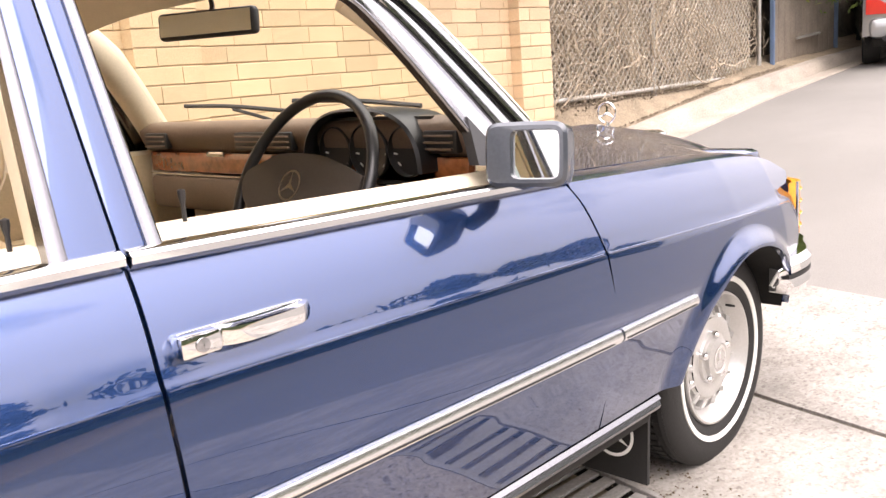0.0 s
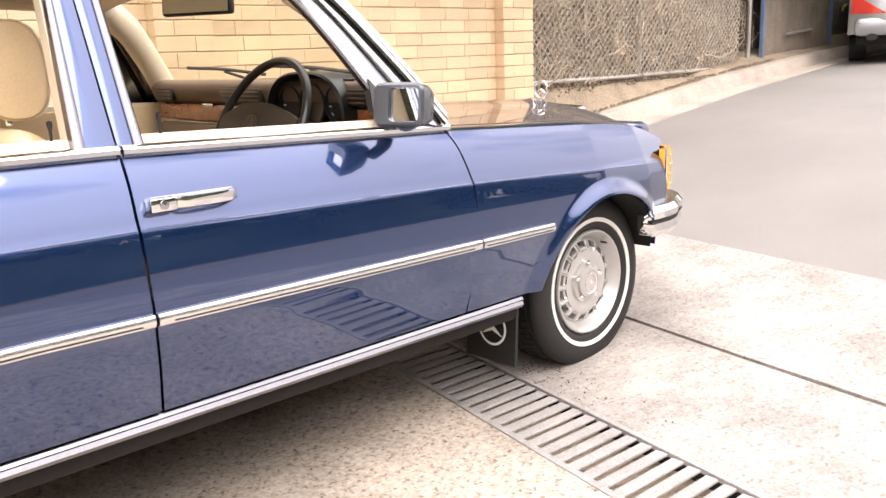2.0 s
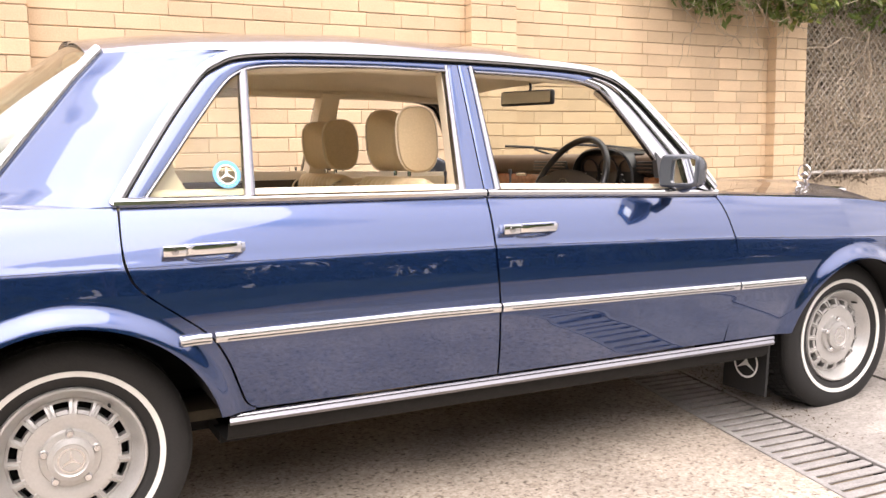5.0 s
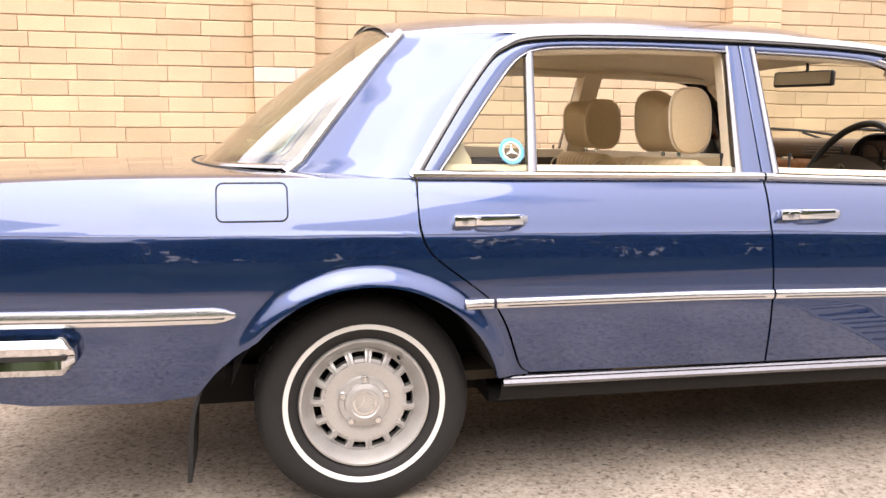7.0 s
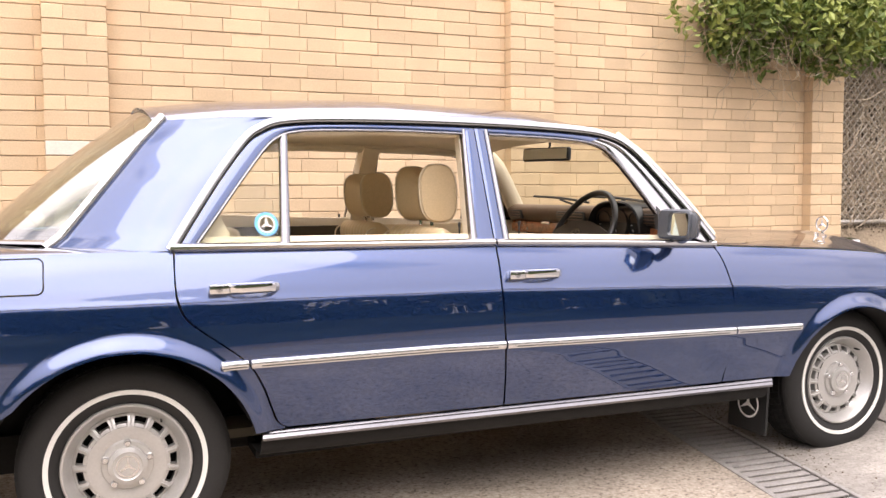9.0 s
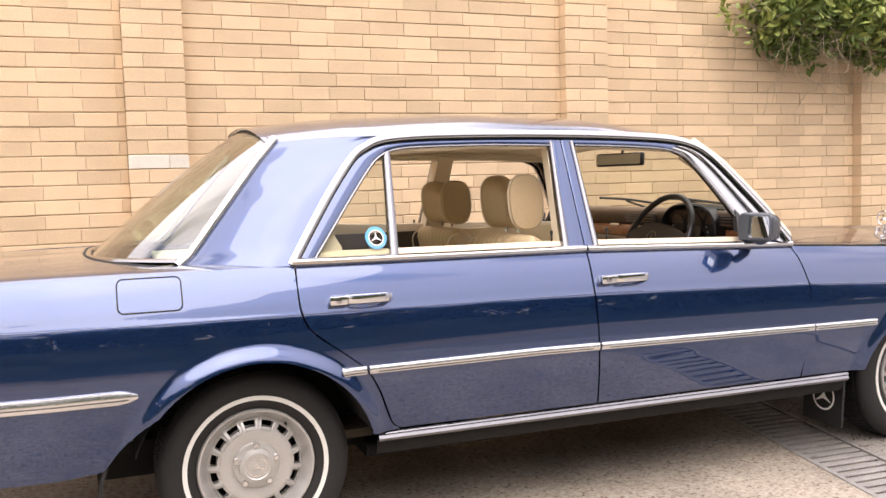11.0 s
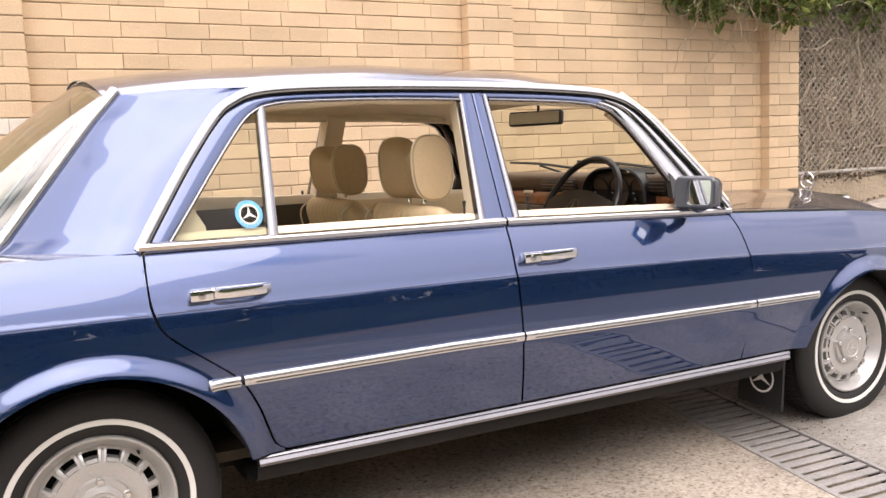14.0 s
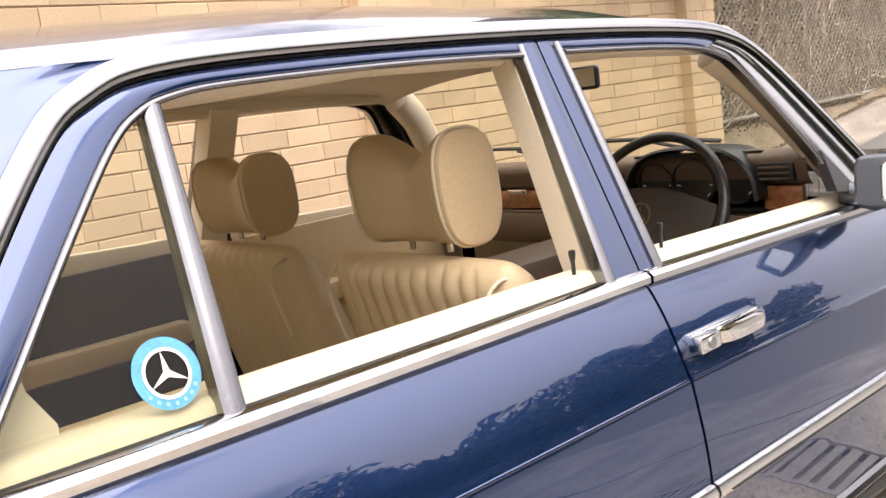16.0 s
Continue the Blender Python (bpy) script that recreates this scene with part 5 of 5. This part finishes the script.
# rear-view mirror, wipers
RM = pose(1.862, -0.13, 1.322, 0, 6, 28)
bm = bmesh.new()
box(bm, -0.012, 0.016, -0.125, 0.125, -0.031, 0.031, 0.011, RM, 3)
rv_m = part("rear_view_mirror", bm, BLACKP, car, "black interior mirror under the headlining")
bm = bmesh.new()
box(bm, -0.0155, -0.0125, -0.115, 0.115, -0.024, 0.024, 0, RM)
part("mirror_glass", bm, MIRROR, rv_m)
part("mirror_stem", tube([RM @ Vector((0.01, 0, 0.02)), (1.885, -0.12, 1.36), (1.90, -0.09, 1.41)], 0.006, 8), BLACKP, rv_m)
for y in (0.52, -0.05):
    w = part("wiper", tube([tuple(p) for p in spline([(2.37, y - 0.32, 0.985), (2.33, y - 0.22, 1.06), (2.27, y - 0.08, 1.11)], 4)], 0.006, 6), BLACKP, car, "black windscreen wiper")
    part("blade", tube([tuple(p) for p in spline([(2.21, y + 0.10, 1.128), (2.27, y - 0.08, 1.118), (2.325, y - 0.28, 1.095)], 5)], 0.007, 6), BLACKP, w)


# ---------------- fence, thicket, trees, silver car ----------------
fence = thing("chain_link_fence", "rusty chain-link fence with steel posts overgrown by dry vines", "fence", kind="")
FY = 2.22


def fz(x):
    return max(ground_z(x, FY) + 0.18, 0.80)


for x in (5.9, 7.95, 10.25):
    part("post", tube([(x, FY, fz(x) - 0.3), (x, FY, fz(x) + 2.1)], 0.024, 10), GALV, fence)
part("bottom_rail", tube([(5.75, FY - 0.04, 0.87), (7.6, FY - 0.04, 0.86), (9.3, FY - 0.04, 0.87)], 0.018, 8), GALV, fence)
part("top_rail", tube([(5.75, FY, fz(5.75) + 2.05), (9.95, FY, fz(9.95) + 2.05)], 0.018, 8), GALV, fence)
# mesh of the fence: real wires
v, fcs = [], []


def wire(p, q, r):
    p, q = Vector(p), Vector(q)
    d = (q - p).normalized()
    s = d.cross(Vector((0, 1, 0))).normalized() * r
    u = Vector((0, r, 0))
    o = len(v)
    for c in (p, q):
        v.extend([tuple(c + s), tuple(c + u), tuple(c - s), tuple(c - u)])
    for k in range(4):
        fcs.append((o + k, o + (k + 1) % 4, o + 4 + (k + 1) % 4, o + 4 + k))


PITCH = 0.075
for i in range(int((9.95 - 5.75 + 2.0) / PITCH)):
    x0 = 5.75 + i * PITCH
    for sg in (1, -1):
        xa, xb = (x0 - 2.0, x0) if sg == 1 else (x0, x0 - 2.0)
        t0, t1 = 0.0, 1.0
        lo, hi = min(xa, xb), max(xa, xb)
        f = lambda xx: (xx - xa) / (xb - xa)
        ts = sorted((f(max(lo, 5.75)), f(min(hi, 9.95))))
        if ts[1] <= ts[0]:
            continue
        pa = [(xa + (xb - xa) * t, FY - 0.03 + 0.004 * sg, fz(xa + (xb - xa) * t) + 0.04 + 2.0 * t) for t in ts]
        wire(pa[0], pa[1], 0.0050)
me = bpy.data.meshes.new("wire_mesh")
me.from_pydata(v, [], fcs)
me.materials.append(WIRE)
wm = new("wire_mesh", me)
wm.parent = fence
tagged(wm, kind="stuff")
# dry vines: many thin crooked stems
rv = random.Random(11)


def vines(name, n, x0, x1, y0, y1, z0, z1, r, label, material, droop=0.5, up=True):
    vv, ff = [], []
    for _ in range(n):
        x, y = rv.uniform(x0, x1), rv.uniform(y0, y1)
        z = ground_z(x, y) + rv.uniform(z0, z1)
        d = Vector((rv.uniform(-1, 1), rv.uniform(-0.25, 0.25), rv.uniform(-0.4, 1.4) * (1 if up else -1))).normalized()
        p = Vector((x, y, z))
        rr = r * rv.uniform(0.5, 1.5)
        ring = None
        for k in range(rv.randint(8, 14)):
            s = d.cross(Vector((0, 1, 0.01))).normalized() * rr
            u = s.cross(d).normalized() * rr
            cur = len(vv)
            vv.extend([tuple(p + s), tuple(p - s * 0.5 + u), tuple(p - s * 0.5 - u)])
            if ring is not None:
                for j in range(3):
                    ff.append((ring + j, ring + (j + 1) % 3, cur + (j + 1) % 3, cur + j))
            ring = cur
            p = p + d * rv.uniform(0.05, 0.13)
            p.y = min(max(p.y, y0 - 0.05), y1 + 0.05)
            d = (d + Vector((rv.uniform(-0.8, 0.8), rv.uniform(-0.3, 0.3), rv.uniform(-0.75, 0.7)))).normalized()
            rr *= 0.92
    me = bpy.data.meshes.new(name)
    me.from_pydata(vv, [], ff)
    me.materials.append(material)
    return tagged(new(name, me), label, "vine", kind="stuff")


vines("dry_vines", 3600, 5.75, 9.9, 2.2, 2.36, 0.15, 2.2, 0.0032, "tangle of leafless dry vines on the fence", TWIG)
vines("dry_vine_stems", 110, 5.75, 9.9, 2.14, 2.24, 0.3, 1.9, 0.0075, "pale thick vine stems climbing the fence", TWIG)
# one dark sheet for the shaded thicket; past the fence it replaces the hillside
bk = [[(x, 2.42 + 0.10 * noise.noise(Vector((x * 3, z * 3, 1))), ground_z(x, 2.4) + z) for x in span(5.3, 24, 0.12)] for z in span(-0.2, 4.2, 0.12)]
tagged(part("thicket", shell(bk, (0, 0.4, 0)), SHADED_THICKET), "dense brown dry thicket behind the fence, darkened for its shaded gaps", "thicket", kind="stuff")
# blue steel gate at the far end
gate = thing("metal_gate", "weathered grey board gate in a blue steel frame", "gate")
for x in (10.4, 12.35):
    part("gate_post", boxes((x, x + 0.04, 2.12, 2.16, fz(x) - 0.3, fz(x) + 1.14)), BLUEP, gate)
part("gate_rail", sweep([(10.4, 2.14, fz(10.4) + 1.12), (12.39, 2.14, fz(12.35) + 1.14)], circle(0.02, 8)), BLUEP, gate)
for k in range(11):
    x = 10.45 + k * 0.172
    part("board", boxes((x, x + 0.165, 2.155, 2.175, fz(x) - 0.15, fz(x) + 1.10), bevel=0.004), PLANK, gate)
part("gate_bar", tube([(11.0, 2.10, fz(11.0) + 0.22), (11.7, 2.10, fz(11.7) + 0.22)], 0.016), GALV, gate)


def leaf_cloud(name, n, centre, radius, material, seed, size=0.05, parent=None):
    """Many small leaves in uneven clumps."""
    r = random.Random(seed)
    clumps = []
    for _ in range(26):
        d = Vector((r.gauss(0, 1), r.gauss(0, 1), r.gauss(0, 1))).normalized() * r.uniform(0.45, 1.0)
        clumps.append((Vector((centre[0] + d.x * radius[0], centre[1] + d.y * radius[1], centre[2] + d.z * radius[2])), r.uniform(0.18, 0.36) * max(radius)))
    vv, ff = [], []
    for _ in range(n):
        c, cr = r.choice(clumps)
        d = Vector((r.gauss(0, 1), r.gauss(0, 1), r.gauss(0, 0.8))).normalized() * cr * r.uniform(0.3, 1.0) ** 0.5
        p = c + d
        a = Vector((r.gauss(0, 1), r.gauss(0, 1), r.gauss(0, 1))).normalized()
        b = a.cross(Vector((r.gauss(0, 1), r.gauss(0, 1), r.gauss(0, 1)))).normalized()
        s = size * r.uniform(0.6, 1.4)
        nrm = a.cross(b) * s * 0.12
        o = len(vv)
        vv.extend([tuple(p - a * s), tuple(p + b * s * 0.42 + nrm), tuple(p + a * s), tuple(p - b * s * 0.42 + nrm)])
        ff.append((o, o + 1, o + 2)), ff.append((o, o + 2, o + 3))
    me = bpy.data.meshes.new(name)
    me.from_pydata(vv, [], ff)
    me.materials.append(material)
    ob = new(name, me)
    ob.parent = parent
    return ob


# shrub that hangs over the wall's end, and one over the fence
def shrub(name, label, centre, radius, n, seed, size=0.04):
    t = thing(name, label, "shrub")
    root = Vector((centre[0] + 0.2, centre[1] + radius[1] * 0.6, centre[2] - radius[2] * 0.6))
    r = random.Random(seed)
    foot = (root.x, max(2.75, root.y), ground_z(root.x, 2.7) + 0.1)
    part("trunk", tube([foot, (root.x + 0.05, max(2.7, root.y), (foot[2] + root.z) / 2), tuple(root)], 0.05, 8, taper=(1, 0.8, 0.6)), BARK, t)
    for k in range(14):
        d = Vector((r.uniform(-1, 1) * radius[0], r.uniform(-1, 0.4) * radius[1], r.uniform(-0.7, 0.8) * radius[2]))
        e = Vector(centre) + d
        mid = root.lerp(e, 0.5) + Vector((r.uniform(-0.1, 0.1), r.uniform(-0.1, 0.1), r.uniform(0, 0.15)))
        part("limb", tube([tuple(root), tuple(mid), tuple(e)], 0.014, 5, taper=(1, 0.7, 0.3)), BARK, t)
    leaf_cloud("crown", n, centre, radius, LEAF, seed, size, t)
    leaf_cloud("crown", n // 2, (centre[0], centre[1] - 0.12, centre[2] + 0.1), radius, LEAF2, seed + 50, size, t)
    return t


shrub("shrub", "green leafy shrub hanging over the brick wall's end", (5.1, 1.70, 2.52), (0.95, 0.34, 0.40), 7500, 21)
shrub("shrub", "bright green leafy shrub hanging over the chain-link fence", (11.6, 1.95, 2.75), (2.3, 0.5, 0.62), 15000, 22, 0.042)
shrub("shrub", "green creeper hanging over the top of the fence", (7.0, 2.12, 2.72), (1.15, 0.25, 0.40), 4200, 23)
vines("dry_twigs", 170, 4.4, 5.8, 1.5, 1.75, 2.3, 2.6, 0.0035, "bare grey twigs hanging from the shrub", TWIG, up=False)
# line of trees across the road behind the viewer
def tree(x, y, h, seed):
    t = thing("tree", "broad dark green roadside tree", "tree", group="trees across the road")
    r = random.Random(seed)
    part("trunk", tube([(x, y, -0.1), (x + 0.1, y, h * 0.25), (x, y + 0.1, h * 0.5)], 0.16, 10, taper=(1.2, 0.9, 0.6)), BARK, t)
    for k in range(6):
        a = r.uniform(0, 6.28)
        part("limb", tube([(x, y, h * 0.4), (x + math.cos(a) * 0.8, y + math.sin(a) * 0.8, h * 0.6), (x + math.cos(a) * 1.5, y + math.sin(a) * 1.5, h * 0.8)], 0.06, 6, taper=(1, 0.7, 0.3)), BARK, t)
    leaf_cloud("crown", 9000, (x, y, h * 0.56), (3.2, 2.0, h * 0.42), LEAFD, seed, 0.20, t)


for k, (x, y, h) in enumerate(((-8, -15, 7.6), (-3.2, -16, 9.2), (1.5, -15.5, 7.4), (6.2, -16, 9.0), (11.0, -15, 7.0), (-13, -16, 8.5), (16.5, -15.5, 8.2), (21.5, -14, 7.5))):
    tree(x, y, h, 40 + k)
# unseen sheet, added so the flank reflects a dark horizon without sky gaps
hd = [[(x, -14.2 + 0.5 * noise.noise(Vector((x * 0.8, z, 5))), z) for x in span(-22, 26, 0.6)] for z in span(-0.1, 2.7, 0.3)]
tagged(part("hedge", shell(hd, (0, -1.0, 0)), LEAFD), "unseen dark hedge sheet added across the road to darken reflections", "hedge", kind="stuff")

# silver car parked up the road
sc = thing("silver_car", "silver coupe with red tail lamps parked at the kerb", "car")
SM = pose(11.13, 0.60, ground_z(11.1, 0.5) - 0.02, 0, -4, 20) @ Matrix.Diagonal((0.88, 0.88, 0.86, 1))
prof_side = spline([(0.0, 0.42), (-0.02, 0.55), (0.0, 0.78), (0.08, 0.93), (0.5, 0.99), (1.0, 1.20), (1.7, 1.30), (2.3, 1.24), (2.9, 0.98), (4.0, 0.80), (4.15, 0.5)], 4)
rows = []
for v in np.linspace(-1, 1, 17):
    rows.append([SM @ Vector((x + 0.16 * abs(v) ** 3 * (1 if x < 0.3 else 0), 0.89 * math.copysign(abs(v) ** 0.85, v) * (1 - 0.42 * max(0, z - 0.92) / 0.38), z - 0.04 * abs(v) ** 4)) for x, z in prof_side])
bm = shell(rows, (0, 0, 0), False)
part("body", bm, SILVER, sc)
for s in (1, -1):
    flank = [[SM @ Vector((x, s * 0.875 * (1 - 0.05 * (z < 0.4)), z)) for x in np.linspace(0.12, 4.1, 24)] for z in (0.22, 0.4, 0.6, 0.82)]
    part("flank", shell(flank, (0, 0, 0), False), SILVER, sc)
    lamp = [[SM @ Vector((-0.035 + 0.16 * (y / 0.89) ** 3.5 + 0.07 * max(0, t * ((y - 0.45) / 0.42) - 0.45), s * y, 0.66 + 0.27 * t * ((y - 0.45) / 0.42))) for y in (0.47, 0.58, 0.68, 0.78, 0.86)] for t in (0, 0.34, 0.67, 1.0)]
    part("tail_lamp", shell(lamp, (0.03, 0, 0)), REDL, sc, "red wrap-round tail lamp")
    for cx in (0.72, 3.3):
        bm = bmesh.new()
        lathe(bm, [(0.05, -0.10), (0.2, -0.11), (0.30, -0.10), (0.315, -0.07), (0.315, 0.07), (0.3, 0.10)], 30, (cx, s * 0.76, 0.315))
        bm.transform(SM)
        part("tyre", bm, TYRE, sc)
    part("exhaust_tip", sweep([SM @ Vector((-0.02, s * 0.60, 0.36)), SM @ Vector((0.2, s * 0.60, 0.36))], circle(0.036, 14, 1.7, 1.0)), BLACKP, sc)
bm = boxes((-0.015, 0.30, -0.82, 0.82, 0.36, 0.62), bevel=0.08)
bm.transform(SM)
part("rear_bumper", bm, SILVER, sc)
bm = boxes((0.10, 4.0, -0.78, 0.78, 0.25, 0.42), bevel=0.04)
bm.transform(SM)
part("underside", bm, DARK, sc)
rs = [[SM @ Vector((x, y, z)) for y in (-0.62, -0.3, 0, 0.3, 0.62)] for x, z in ((0.50, 1.01), (0.98, 1.215))]
part("rear_glass", shell(rs, (0, 0, -0.01)), BLACKP, sc, "dark rear window")
bm = boxes((-0.034, -0.026, -0.19, 0.19, 0.68, 0.79))
bm.transform(SM)
pl = part("number_plate", bm, BADGE, sc)
for k in range(6):
    bm = boxes((-0.0365, -0.0345, -0.15 + 0.05 * k, -0.115 + 0.05 * k, 0.70, 0.77))
    bm.transform(SM)
    part("plate_bar", bm, BLACKP, pl)

# grit and leaf litter by the drain and along the kerb
rg = random.Random(77)
gv, gf = [], []
for k in range(2600):
    if k < 520:
        a = rg.gauss(-0.35, 0.35)
        x, y = 2.93 + SKEW * a + rg.gauss(0, 0.06), a
        z = ground_z(x, y) + 0.003
    else:
        x = rg.uniform(5.6, 10.5)
        y = rg.uniform(2.0, 2.2)
        z = max(ground_z(x, y) + 0.135, 0.80 * min(1, max(0, (y - 2.0) / 0.14))) + 0.01
    q = rg.uniform(0.002, 0.007) if k < 520 else rg.uniform(0.008, 0.02)
    o = len(gv)
    for c in ((1, 0, 0), (-0.5, 0.87, 0), (-0.5, -0.87, 0), (0, 0, 0.8)):
        gv.append((x + c[0] * q * rg.uniform(0.6, 1.4), y + c[1] * q * rg.uniform(0.6, 1.4), z + c[2] * q))
    gf += [(o, o + 1, o + 3), (o + 1, o + 2, o + 3), (o + 2, o, o + 3)]
me = bpy.data.meshes.new("grit")
me.from_pydata(gv, [], gf)
me.materials.append(BARK)
tagged(new("grit", me), "dark grit and dead leaves on the concrete", "grit", kind="stuff")
